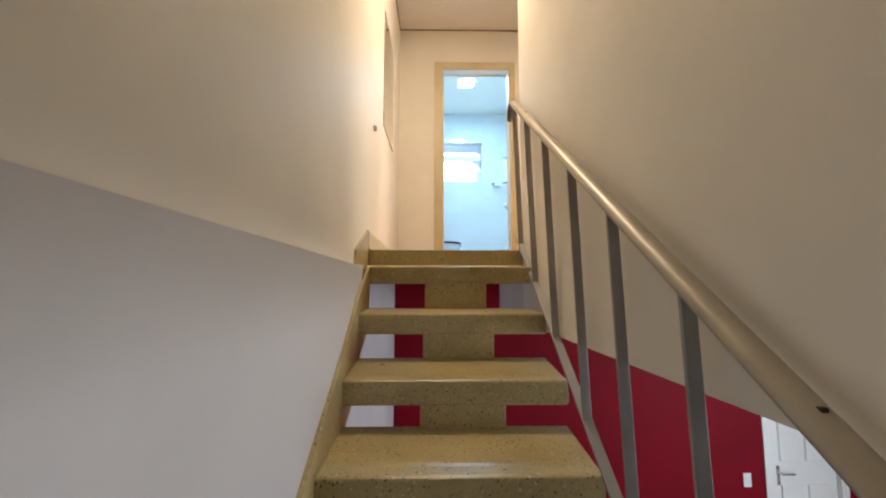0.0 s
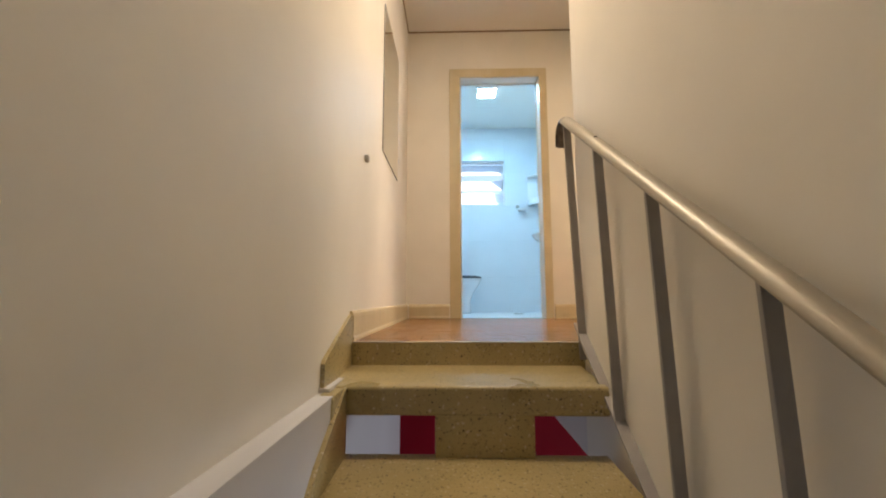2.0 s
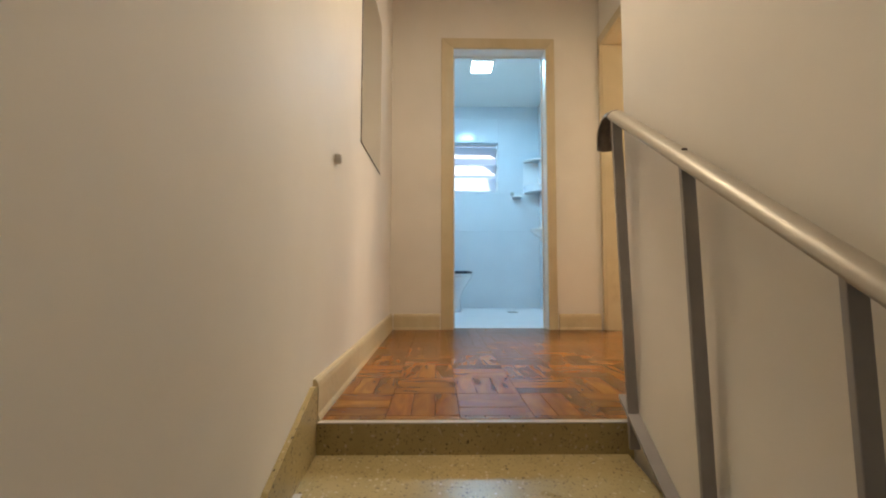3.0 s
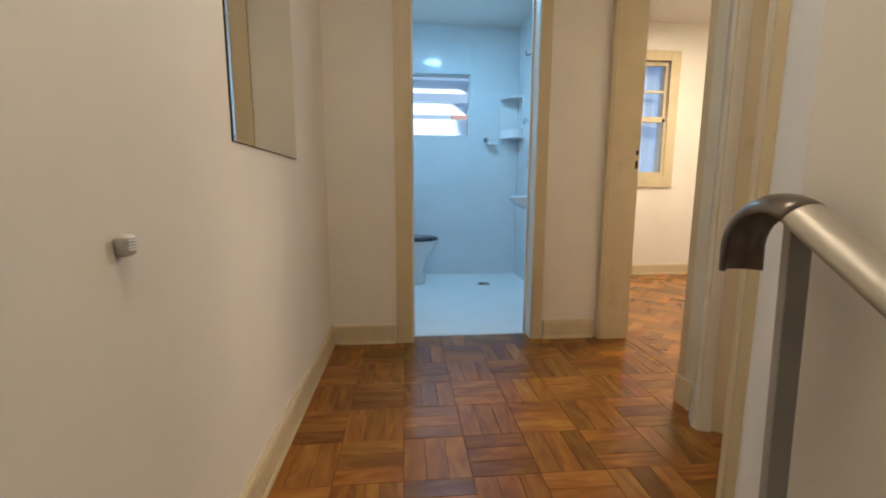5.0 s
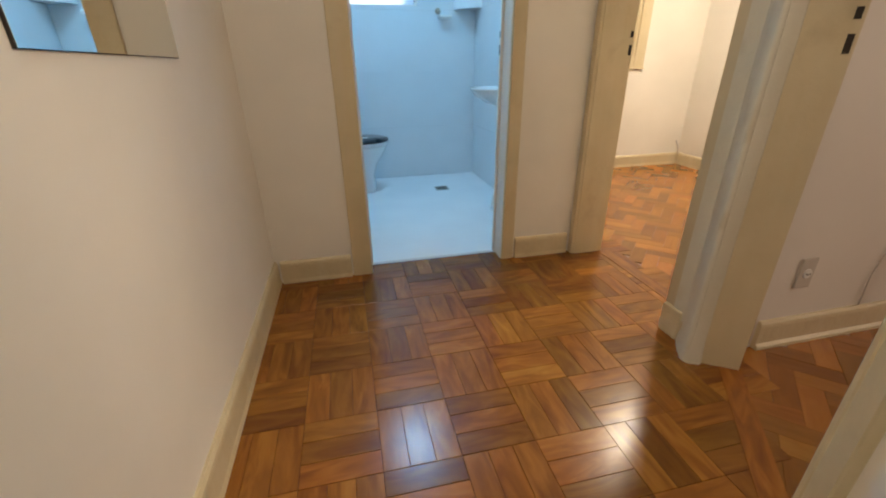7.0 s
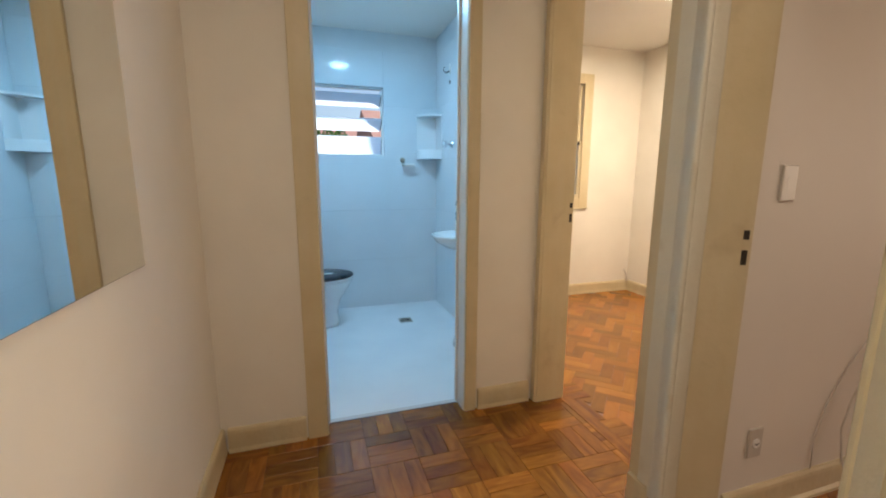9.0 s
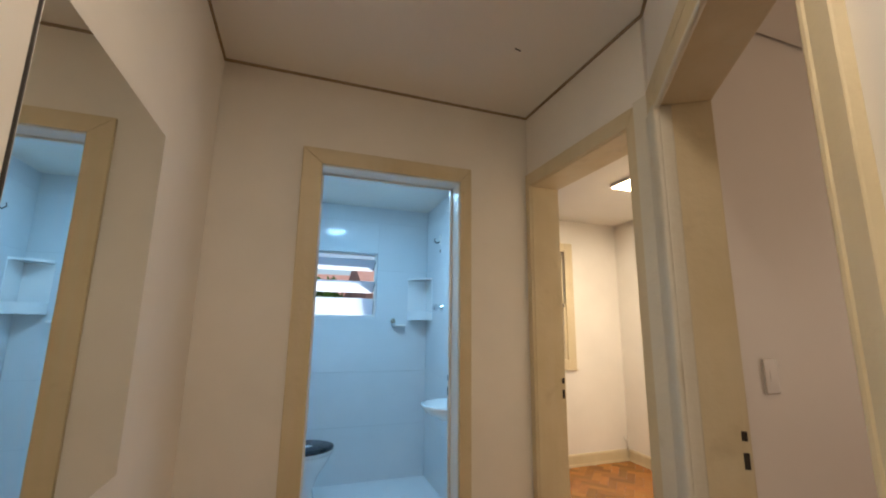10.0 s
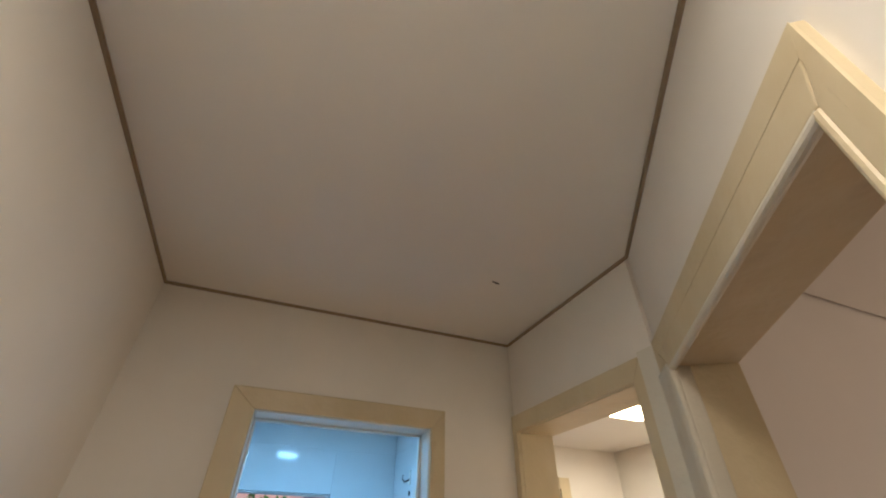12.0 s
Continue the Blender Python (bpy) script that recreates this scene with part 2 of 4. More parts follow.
def part(name, bm, mat, parent=None, label="", smooth=False):
    ob = new(name, mesh_of(bm, name, mat, smooth))
    if parent:
        ob.parent = parent
    return tagged(ob, label) if label else ob


def structure(ob, label, category):
    return tagged(ob, label, category, kind="structure")


def empty(name, at=(0, 0, 0)):
    ob = new(name)
    ob.location = at
    ob.empty_display_size = 0.05
    return ob


def box(bm, x0, y0, z0, x1, y1, z1, bevel=0.0, segments=2):
    m = Matrix.Translation(((x0 + x1) / 2, (y0 + y1) / 2, (z0 + z1) / 2)) @ Matrix.Diagonal((abs(x1 - x0), abs(y1 - y0), abs(z1 - z0), 1))
    vs = bmesh.ops.create_cube(bm, size=1, matrix=m)["verts"]
    if bevel:
        es = {e for v in vs for e in v.link_edges}
        bmesh.ops.bevel(bm, geom=list(es), offset=bevel, segments=segments, affect="EDGES", profile=0.5)
    return bm


def boxed(*a, **k):
    return box(bmesh.new(), *a, **k)


def prism(points, z0, z1, bm=None):
    """An upright prism over a plan polygon."""
    bm = bm or bmesh.new()
    lo = [bm.verts.new((x, y, z0)) for x, y in points]
    hi = [bm.verts.new((x, y, z1)) for x, y in points]
    bm.faces.new(lo)
    bm.faces.new(hi)
    for i in range(len(points)):
        j = (i + 1) % len(points)
        bm.faces.new((lo[i], lo[j], hi[j], hi[i]))
    return bm


def side_prism(points, x0, x1, bm=None):
    """A prism across x over a polygon of (y, z)."""
    bm = bm or bmesh.new()
    lo = [bm.verts.new((x0, y, z)) for y, z in points]
    hi = [bm.verts.new((x1, y, z)) for y, z in points]
    bm.faces.new(lo)
    bm.faces.new(hi)
    for i in range(len(points)):
        j = (i + 1) % len(points)
        bm.faces.new((lo[i], lo[j], hi[j], hi[i]))
    return bm


def soften(bm, width, angle=30, segments=2):
    es = [e for e in bm.edges if len(e.link_faces) == 2 and e.calc_face_angle(0) > radians(angle)]
    bmesh.ops.bevel(bm, geom=es, offset=width, segments=segments, affect="EDGES", profile=0.5)
    return bm


def tube(points, radius, resolution=6):
    """A bent round rod as a mesh."""
    bm = bmesh.new()
    rings = []
    for i, p in enumerate(points):
        p = Vector(p)
        a, b = Vector(points[max(i - 1, 0)]), Vector(points[min(i + 1, len(points) - 1)])
        q = (b - a).to_track_quat("Z", "Y")
        rings.append([bm.verts.new(p + q @ Vector((radius * math.cos(2 * math.pi * k / resolution), radius * math.sin(2 * math.pi * k / resolution), 0))) for k in range(resolution)])
    for r0, r1 in zip(rings, rings[1:]):
        for i in range(resolution):
            j = (i + 1) % resolution
            bm.faces.new((r0[i], r0[j], r1[j], r1[i]))
    bm.faces.new(rings[0])
    bm.faces.new(rings[-1])
    return bm



def wall(name, start, along, depth_way, length, depth, z0, z1, openings, mat, label):
    """A wall with real openings. start: plan corner of its near face; openings: (s0, s1, z0, z1)."""
    ss = sorted({0, length, *[v for o in openings for v in o[:2]]})
    zs = sorted({z0, z1, *[v for o in openings for v in o[2:]]})
    solid = {}
    for i in range(len(ss) - 1):
        for k in range(len(zs) - 1):
            s, z = (ss[i] + ss[i + 1]) / 2, (zs[k] + zs[k + 1]) / 2
            solid[i, k] = not any(o[0] < s < o[1] and o[2] < z < o[3] for o in openings)
    bm = bmesh.new()
    cache = {}

    def vert(i, k, d):
        if (i, k, d) not in cache:
            x = start[0] + along[0] * ss[i] + depth_way[0] * depth * d
            y = start[1] + along[1] * ss[i] + depth_way[1] * depth * d
            cache[i, k, d] = bm.verts.new((x, y, zs[k]))
        return cache[i, k, d]

    for (i, k), on in solid.items():
        if not on:
            continue
        for d in (0, 1):
            bm.faces.new([vert(i, k, d), vert(i + 1, k, d), vert(i + 1, k + 1, d), vert(i, k + 1, d)])
        for di, dk, a, b in ((-1, 0, (i, k), (i, k + 1)), (1, 0, (i + 1, k), (i + 1, k + 1)), (0, -1, (i, k), (i + 1, k)), (0, 1, (i, k + 1), (i + 1, k + 1))):
            if not solid.get((i + di, k + dk), False):
                bm.faces.new([vert(*a, 0), vert(*b, 0), vert(*b, 1), vert(*a, 1)])
    return structure(part(name, bm, mat), label, "wall")


# ---- plan ----
XL, XR, YF, YB, ZC = 0.34, 1.906, 5.146, -2.0, 2.544      # hall: west, east and north walls, south end, ceiling
XS = 1.222                                                 # stairwell's east wall
A2, B2 = Vector((1.222, 3.32)), Vector((1.906, 4.283))      # slanted wall, from the stair corner to the bedroom door
U2 = (B2 - A2).normalized()
N2 = Vector((U2.y, -U2.x))
LS = (B2 - A2).length
BX0, BX1, BY1, BZC, BF = 0.40, 1.94, 7.165, 2.50, -0.02     # bathroom
RX1, RY1, RZC = 4.10, 6.90, 2.50                            # bedroom
ZLOW, LEDGE = -2.81, -0.114
LX1, LY1 = 4.36, 4.60                                       # lower room

# upper walls
wall("wall_west", (XL, YB), (0, 1), (-1, 0), YF - YB + 0.15, 0.2, LEDGE - 0.05, 2.75, [], plaster, "cream plastered hall and stairwell wall")
wall("wall_north", (0.14, YF), (1, 0), (0, 1), 1.93, 0.145, -0.3, 2.75, [(0.782 - 0.14, 1.510 - 0.14, -0.02, 2.114)], plaster, "cream plastered hall wall with the bathroom doorway")
wall("wall_east", (XR, 4.300), (0, 1), (1, 0), YF - 4.300, 0.165, -0.3, 2.75, [(0.075, 5.12 - 4.300, -0.02, 2.14)], plaster, "cream plastered hall wall with the bedroom doorway")
wall("wall_slanted", A2, U2, N2, LS, 0.15, -0.3, 2.75, [(0.2295, 1.0845, -0.02, 2.112)], plaster, "slanted cream plastered wall with a doorway")
wall("wall_stair_east", (XS, YB), (0, 1), (1, 0), 3.32 - YB, 0.169, -0.405, 2.75, [], plaster, "cream plastered wall beside the stairs")
wall("wall_south", (0.14, YB), (1, 0), (0, -1), 5.2, 0.15, ZLOW - 0.1, 2.75, [], plaster, "plain plastered end wall of the stairwell")
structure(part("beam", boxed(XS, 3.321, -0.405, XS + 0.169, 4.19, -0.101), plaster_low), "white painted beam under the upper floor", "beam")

# bathroom shell
wall("wall_bath_north", (BX0 - 0.15, BY1 + 0.012), (1, 0), (0, 1), BX1 - BX0 + 0.4, 0.14, -0.3, 2.75, [(0.72 - 0.25, 1.437 - 0.25, 1.425, 2.035)], grout, "bathroom wall with a louvred window opening")
wall("wall_bath_east", (BX1 + 0.012, YF + 0.146), (0, 1), (1, 0), BY1 - YF, 0.12, -0.3, 2.75, [], grout, "tiled bathroom wall")
wall("wall_bath_west", (BX0, YF + 0.146), (0, 1), (-1, 0), BY1 - YF, 0.12, -0.3, 2.75, [], tile_white, "white bathroom wall behind the toilet")
structure(part("floor_bath", boxed(BX0, YF + 0.098, -0.3, BX1 + 0.01, BY1 + 0.01, BF), floor_white), "glossy white bathroom floor", "floor")
structure(part("ceiling_bath", boxed(BX0 - 0.1, YF + 0.147, BZC, BX1 + 0.1, BY1 + 0.1, BZC + 0.1), ceiling_paint), "white bathroom ceiling", "ceiling")

# bedroom shell
wall("wall_bed_north", (2.072, RY1), (1, 0), (0, 1), 2.2, 0.16, -0.3, 2.75, [(2.40 - 2.072, 3.40 - 2.072, 1.02, 2.15)], plaster, "cream bedroom wall with a window opening")
wall("wall_bed_east", (RX1, 4.2), (0, 1), (1, 0), 2.9, 0.15, -0.3, 2.75, [], plaster, "cream bedroom wall")
wall("wall_bed_west", (2.072, YF + 0.001), (0, 1), (-1, 0), RY1 - YF + 0.1, 0.10, -0.3, 2.75, [], plaster, "cream bedroom wall beside the bathroom")
wall("wall_between", (2.10, 4.2), (1, 0), (0, 1), 3.2, 0.12, -0.3, 2.75, [], plaster_pink, "plastered wall between the two rooms")
structure(part("ceiling_bedroom", boxed(2.0, 4.25, RZC, 4.2, 7.0, RZC + 0.1), ceiling_paint), "white bedroom ceiling", "ceiling")

# second room, behind the slanted wall
# east wall is out of view; its window opening is added for light
wall("wall_study_east", (5.0, 0.8), (0, 1), (1, 0), 3.5, 0.15, -0.3, 2.75, [(1.1, 2.5, 0.9, 2.1)], plaster_pink, "unseen plain wall with an added window opening")
wall("wall_study_south", (1.39, 0.8), (1, 0), (0, -1), 3.8, 0.15, -0.3, 2.75, [], plaster_pink, "plain plastered wall")
structure(part("ceiling_study", prism([(1.40, 0.8), (5.05, 0.8), (5.05, 4.185), (1.99, 4.185), (1.42, 3.38)], 2.525, 2.62), ceiling_paint), "plain ceiling of the second room", "ceiling")
structure(part("ceiling_study_gap", prism([(1.40, 0.7), (5.05, 0.7), (5.05, 4.25), (1.9, 4.25), (1.40, 3.3)], 2.63, 2.66), gap_shade), "dark brown sheet above the ceiling edge, giving the gap its shade", "ceiling")

# hall ceiling with a shadow gap along the walls
G = 0.0065
hall_plan = [(XL + G, YB + G), (XS - G, YB + G), (XS - G, 3.32 + 0.008), (XR - G, 4.283 + 0.007), (XR - G, YF - G), (XL + G, YF - G)]
structure(part("ceiling", prism(hall_plan, ZC, ZC + 0.045), ceiling_paint), "cream plasterboard hall ceiling with a shadow gap", "ceiling")
structure(part("ceiling_gap", prism([(XL - 0.1, YB - 0.1), (XS + 0.1, YB - 0.1), (XR + 0.1, 4.0), (XR + 0.1, YF + 0.1), (XL - 0.1, YF + 0.1)], ZC + 0.046, ZC + 0.07), gap_shade), "dark brown sheet above the hall ceiling, giving the gap its shade", "ceiling")

# brown strips along the wall tops, painted dark for the shadow gap
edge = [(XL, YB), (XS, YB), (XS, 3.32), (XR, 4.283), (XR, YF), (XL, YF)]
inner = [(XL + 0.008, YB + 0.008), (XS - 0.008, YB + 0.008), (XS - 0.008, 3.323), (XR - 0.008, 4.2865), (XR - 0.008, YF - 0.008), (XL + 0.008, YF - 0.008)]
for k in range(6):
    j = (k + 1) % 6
    structure(part("trim", prism([edge[k], edge[j], inner[j], inner[k]], ZC - 0.011, ZC + 0.004), gap_shade), "thin brown strip under the hall ceiling, painting the shade of the gap", "trim")

# slabs under the floors
structure(part("floor_slab", prism([(XL - 0.1, 3.315), (1.25, 3.315), (1.30, 3.355), (2.0, 4.0), (2.07, YF + 0.14), (XL - 0.1, YF + 0.14)], -0.10, -0.012), plaster_low), "concrete slab under the hall parquet", "floor")
structure(part("floor_bedroom_slab", boxed(1.95, 4.30, -0.31, 4.2, 7.0, -0.0055), subfloor_brown), "bedroom subfloor", "floor")
structure(part("floor_study_slab", prism([(1.391, 0.8), (5.1, 0.8), (5.1, 4.299), (1.95, 4.299), (1.391, 3.4)], -0.305, -0.0058), subfloor_brown), "subfloor of the second room", "floor")

# lower room
wall("wall_low_north", (0.2, LY1), (1, 0), (0, 1), 5.2, 0.15, ZLOW - 0.1, -0.101, [(3.56 - 0.2, 4.18 - 0.2, ZLOW, ZLOW + 2.10)], red_paint, "dark red painted wall of the lower room")
# this wall's window opening is unseen, added to let daylight in
wall("wall_low_east", (LX1, YB), (0, 1), (1, 0), LY1 - YB + 0.15, 0.15, ZLOW - 0.1, -0.101, [(2.9, 4.9, -1.85, -0.65)], plaster_low, "pale lavender wall of the lower room with an added, unseen window opening")
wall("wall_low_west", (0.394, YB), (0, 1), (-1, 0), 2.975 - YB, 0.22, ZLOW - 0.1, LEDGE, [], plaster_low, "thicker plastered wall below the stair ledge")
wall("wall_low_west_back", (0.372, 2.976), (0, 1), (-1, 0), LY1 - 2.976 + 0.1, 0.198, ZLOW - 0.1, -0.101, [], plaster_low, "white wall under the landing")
structure(part("floor_low", boxed(0.2, YB - 0.1, ZLOW - 0.1, LX1 + 0.1, LY1 + 0.1, ZLOW), concrete), "grey floor of the lower room", "floor")
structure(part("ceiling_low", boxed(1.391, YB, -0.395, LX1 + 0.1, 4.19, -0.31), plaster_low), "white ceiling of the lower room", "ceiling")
structure(part("roof_slab", boxed(0.1, YB - 0.15, 2.76, 5.3, 7.35, 2.9), concrete), "concrete roof slab", "roof")

# ---- baseboards ----
def baseboard(points, inward, height=0.114, thick=0.016, shoe=0.004):
    """A skirting along a plan line, with a rounded top edge and a small shoe at the floor."""
    (x0, y0), (x1, y1) = points
    d = Vector((x1 - x0, y1 - y0))
    length = d.length
    bm = bmesh.new()
    prof = [(0, -0.01), (thick + shoe * 1.2, -0.01), (thick + shoe, 0.009), (thick, 0.020), (thick, height - 0.022), (thick * 0.85, height - 0.009), (thick * 0.5, height), (0, height)]
    n = Vector(inward)
    ends = []
    for p in (Vector((x0, y0)), Vector((x1, y1))):
        ends.append([bm.verts.new((p.x + n.x * a, p.y + n.y * a, z)) for a, z in prof])
    k = len(prof)
    for i in range(k):
        j = (i + 1) % k
        bm.faces.new((ends[0][i], ends[0][j], ends[1][j], ends[1][i]))
    bm.faces.new(ends[0])
    bm.faces.new(ends[1])
    return structure(part("baseboard", bm, cream_gloss), "glossy cream painted skirting board", "baseboard")


baseboard(((XL, 3.315), (XL, YF)), (1, 0))
baseboard(((XL + 0.028, YF), (0.70, YF)), (0, -1))
baseboard(((1.568, YF), (1.872, YF)), (0, -1))
baseboard(((2.10, RY1), (RX1, RY1)), (0, -1), 0.11)
baseboard(((RX1, 4.4), (RX1, RY1 - 0.03)), (-1, 0), 0.11)
baseboard(((2.12, 4.2), (4.95, 4.2)), (0, -1), 0.11, shoe=0.009)

# ---- doorways ----
def doorway(name, label, origin, along, inward, width, depth, casing_l, casing_r, height=2.10, casing_top=0.092, strike=None, strike_side=0, stops=False, bead=False, lining=None, band=0.0):
    """Lining and casings of a doorway. origin: foot of the opening's first side on the hall face; inward: through the wall."""
    a, n = Vector(along).normalized(), Vector(inward).normalized()
    m = Matrix(((a.x, n.x, 0, origin[0]), (a.y, n.y, 0, origin[1]), (0, 0, 1, 0), (0, 0, 0, 1)))
    root = structure(empty(name), label, "doorway")
    root.matrix_world = m

    def piece(pname, bm, mat=cream_gloss, plabel=""):
        return part(pname, bm, mat, root, plabel)

    t = 0.02
    lining = lining or cream_gloss
    piece("jamb", boxed(-t, -0.003, -0.01, 0, depth + 0.004, height + t, bevel=0.004), lining)
    piece("jamb", boxed(width, -0.003, -0.01, width + t, depth + 0.004, height + t, bevel=0.004), lining)
    piece("head", boxed(0, -0.003, height, width, depth + 0.004, height + t, bevel=0.004), lining)
    if stops:
        # stops against which the leaf closes
        piece("stop", boxed(0, depth - 0.050, 0, 0.010, depth - 0.036, height, bevel=0.003), lining)
        piece("stop", boxed(width - 0.010, depth - 0.050, 0, width, depth - 0.036, height, bevel=0.003), lining)
        piece("stop", boxed(0.010, depth - 0.050, height - 0.010, width - 0.010, depth - 0.036, height, bevel=0.003), lining)

    def casing(points, back=0.002, front=-0.017, edge=0.0035):
        bm = bmesh.new()
        lo = [bm.verts.new((x, back, z)) for x, z in points]
        hi = [bm.verts.new((x, front, z)) for x, z in points]
        bm.faces.new(lo), bm.faces.new(hi)
        for i in range(len(points)):
            j = (i + 1) % len(points)
            bm.faces.new((lo[i], lo[j], hi[j], hi[i]))
        bmesh.ops.recalc_face_normals(bm, faces=bm.faces)
        return soften(bm, edge)

    h0, h1, w0, w1 = height + 0.004, height + casing_top, -0.004, width + 0.004
    piece("casing", casing([(-casing_l, 0), (w0, 0), (w0, h0), (-casing_l, h1)]))
    piece("casing", casing([(w1, 0), (width + casing_r, 0), (width + casing_r, h1), (w1, h0)]))
    piece("casing", casing([(w0, h0), (w1, h0), (width + casing_r, h1), (-casing_l, h1)]))
    if band:
        # raised outer band of the casing, with a thick worn coat of paint
        a0, a1, b1 = -casing_l + band * casing_l, width + casing_r - band * casing_r, h1 - band * casing_top
        piece("outer_band", casing([(-casing_l, 0), (a0, 0), (a0, b1), (-casing_l, h1)], -0.0165, -0.0179, 0.0005))
        piece("outer_band", casing([(a0, b1), (a1, b1), (width + casing_r, h1), (-casing_l, h1)], -0.0165, -0.0179, 0.0005))
    if bead:
        for p, q in (((0.002, -0.010, 0), (0.002, -0.010, height)), ((width - 0.002, -0.010, 0), (width - 0.002, -0.010, height)), ((0.002, -0.010, height - 0.002), (width - 0.002, -0.010, height - 0.002))):
            piece("bead", tube([p, q], 0.010, 12), cream_gloss if p[0] < 0.01 and q[0] < 0.01 else cream_pale, "rounded bead")
    if strike:
        x = 0.0012 if strike_side == 0 else width - 0.0012
        for z, h in ((strike, 0.026), (strike - 0.074, 0.043)):
            s = 0.0012 if strike_side == 0 else -0.0012
            piece("strike_plate", boxed(x - s, depth - 0.020, z, x + s, depth - 0.006, z + h), dark_hole, "dark worn latch recess")
    return root


doorway("door_1", "cream painted bathroom doorway with flat casings", (0.802, YF), (1, 0), (0, 1), 0.688, 0.145, 0.094, 0.066, height=2.094, casing_top=0.081, strike=1.08, strike_side=1, stops=True, lining=white_paint)
doorway("door_2", "cream painted bedroom doorway with worn latch recesses", (XR, 4.395), (0, 1), (1, 0), 0.705, 0.165, 0.05, 0.042, height=2.115, casing_top=0.075, strike=1.07, strike_side=1)
d3o = A2 + U2 * 0.2495
door_3 = doorway("door_3", "cream painted doorway in the slanted wall", d3o, U2, N2, 0.815, 0.15, 0.050, 0.10, height=2.092, casing_top=0.110, strike=1.05, strike_side=1, bead=True, band=0.42)
post = structure(part("door_post", prism([(XR - 0.020, 4.262), (XR - 0.0205, 4.346), (XR + 0.05, 4.346), (1.99, 4.26), (1.955, 4.215)], 0, 2.20), cream_pale), "painted post between two doorways, chipped at its foot", "trim")
# broad rounded corner of old paint between the two doorways
knots = [Vector(p) for p in ((1.903, 4.330), (1.893, 4.304), (1.875, 4.274), (1.847, 4.236), (1.828, 4.206), (1.8295, 4.184), (1.845, 4.173), (1.868, 4.164), (1.89, 4.152))]
rim = []
for i in range(1, len(knots) - 2):
    p0, p1, p2, p3 = knots[i - 1:i + 3]
    for j in range(5):
        t = j / 5
        rim.append(0.5 * (2 * p1 + (p2 - p0) * t + (2 * p0 - 5 * p1 + 4 * p2 - p3) * t * t + (3 * p1 - p0 - 3 * p2 + p3) * t ** 3))
rim += [Vector((1.864, 4.166)), Vector((1.93, 4.20)), Vector((1.93, 4.30))]
roll = bmesh.new()
levels = []
for k in range(25):
    z = -0.002 + 2.108 * k / 24
    flare = 0.010 * max(0.0, 1 - z / 0.10)
    ring = []
    for q in rim:
        wob = noise.noise(Vector((q.x * 30, q.y * 30, z * 9))) * 0.0016
        d = (q - Vector((1.90, 4.24))).normalized() * (wob + flare)
        ring.append(roll.verts.new((q.x + d.x, q.y + d.y, z)))
    levels.append(ring)
for lo, hi in zip(levels, levels[1:]):
    for i in range(len(rim)):
        j = (i + 1) % len(rim)
        roll.faces.new((lo[i], lo[j], hi[j], hi[i]))
roll.faces.new(levels[-1])
bmesh.ops.recalc_face_normals(roll, faces=roll.faces)
structure(part("post_moulding", roll, cream_pale, smooth=True), "pale rounded moulding where two door casings meet", "trim")
plinth = bmesh.new()
for px, py, pw, ph in ((XR - 0.030, 4.300, 0.088, 0.118), (XR - 0.026, 4.262, 0.036, 0.085)):
    box(plinth, px, py, -0.002, px + 0.02, py + pw, ph, bevel=0.006)
box(plinth, XR - 0.012, 4.225, -0.002, XR + 0.055, 4.262, 0.03, bevel=0.012)
box(plinth, XR + 0.045, 4.165, -0.002, XR + 0.10, 4.215, 0.016, bevel=0.007)
bmesh.ops.subdivide_edges(plinth, edges=[e for e in plinth.edges if e.calc_length() > 0.02], cuts=3, use_grid_fill=True)
for v in plinth.verts:
    d = noise.noise_vector(v.co * 34.0) * 0.0045
    v.co += Vector((d.x, d.y, d.z if v.co.z > 0.01 else 0))
structure(part("post_plinth", plinth, cream_gloss), "chipped cream painted plinth at the foot of the door post", "trim")
structure(part("threshold", boxed(0.806, YF + 0.084, -0.02, 1.486, YF + 0.0975, -0.003, bevel=0.003), joint_dark), "dark strip at the bathroom doorway", "threshold")

leaf = empty("open_door_leaf", (0.765, YF + 0.15, 0))
tagged(leaf, "white flush door standing open into the bathroom", "door")
part("leaf", boxed(0, 0, 0.012, 0.034, 0.66, 2.075, bevel=0.003), cream_pale, leaf)

# ---- stairs ----
NOSE = [(3.31, 0.0), (3.04, -0.106), (2.785, -0.322), (2.505, -0.536), (2.20, -0.726)] + [(2.20 - 0.30 * i, -0.726 - 0.202 * i) for i in range(1, 10)]
TX0, TX1 = 0.398, 1.200
stairs = structure(empty("stairs", (0.8, 3.3, 0)), "speckled terrazzo staircase with slotted risers", "stairs")
stairs_inv = Matrix.Translation((-0.8, -3.3, 0))


def stair_part(name, bm, mat=terrazzo_mat, label=""):
    bmesh.ops.transform(bm, matrix=stairs_inv, verts=bm.verts)
    return part(name, bm, mat, stairs, label)


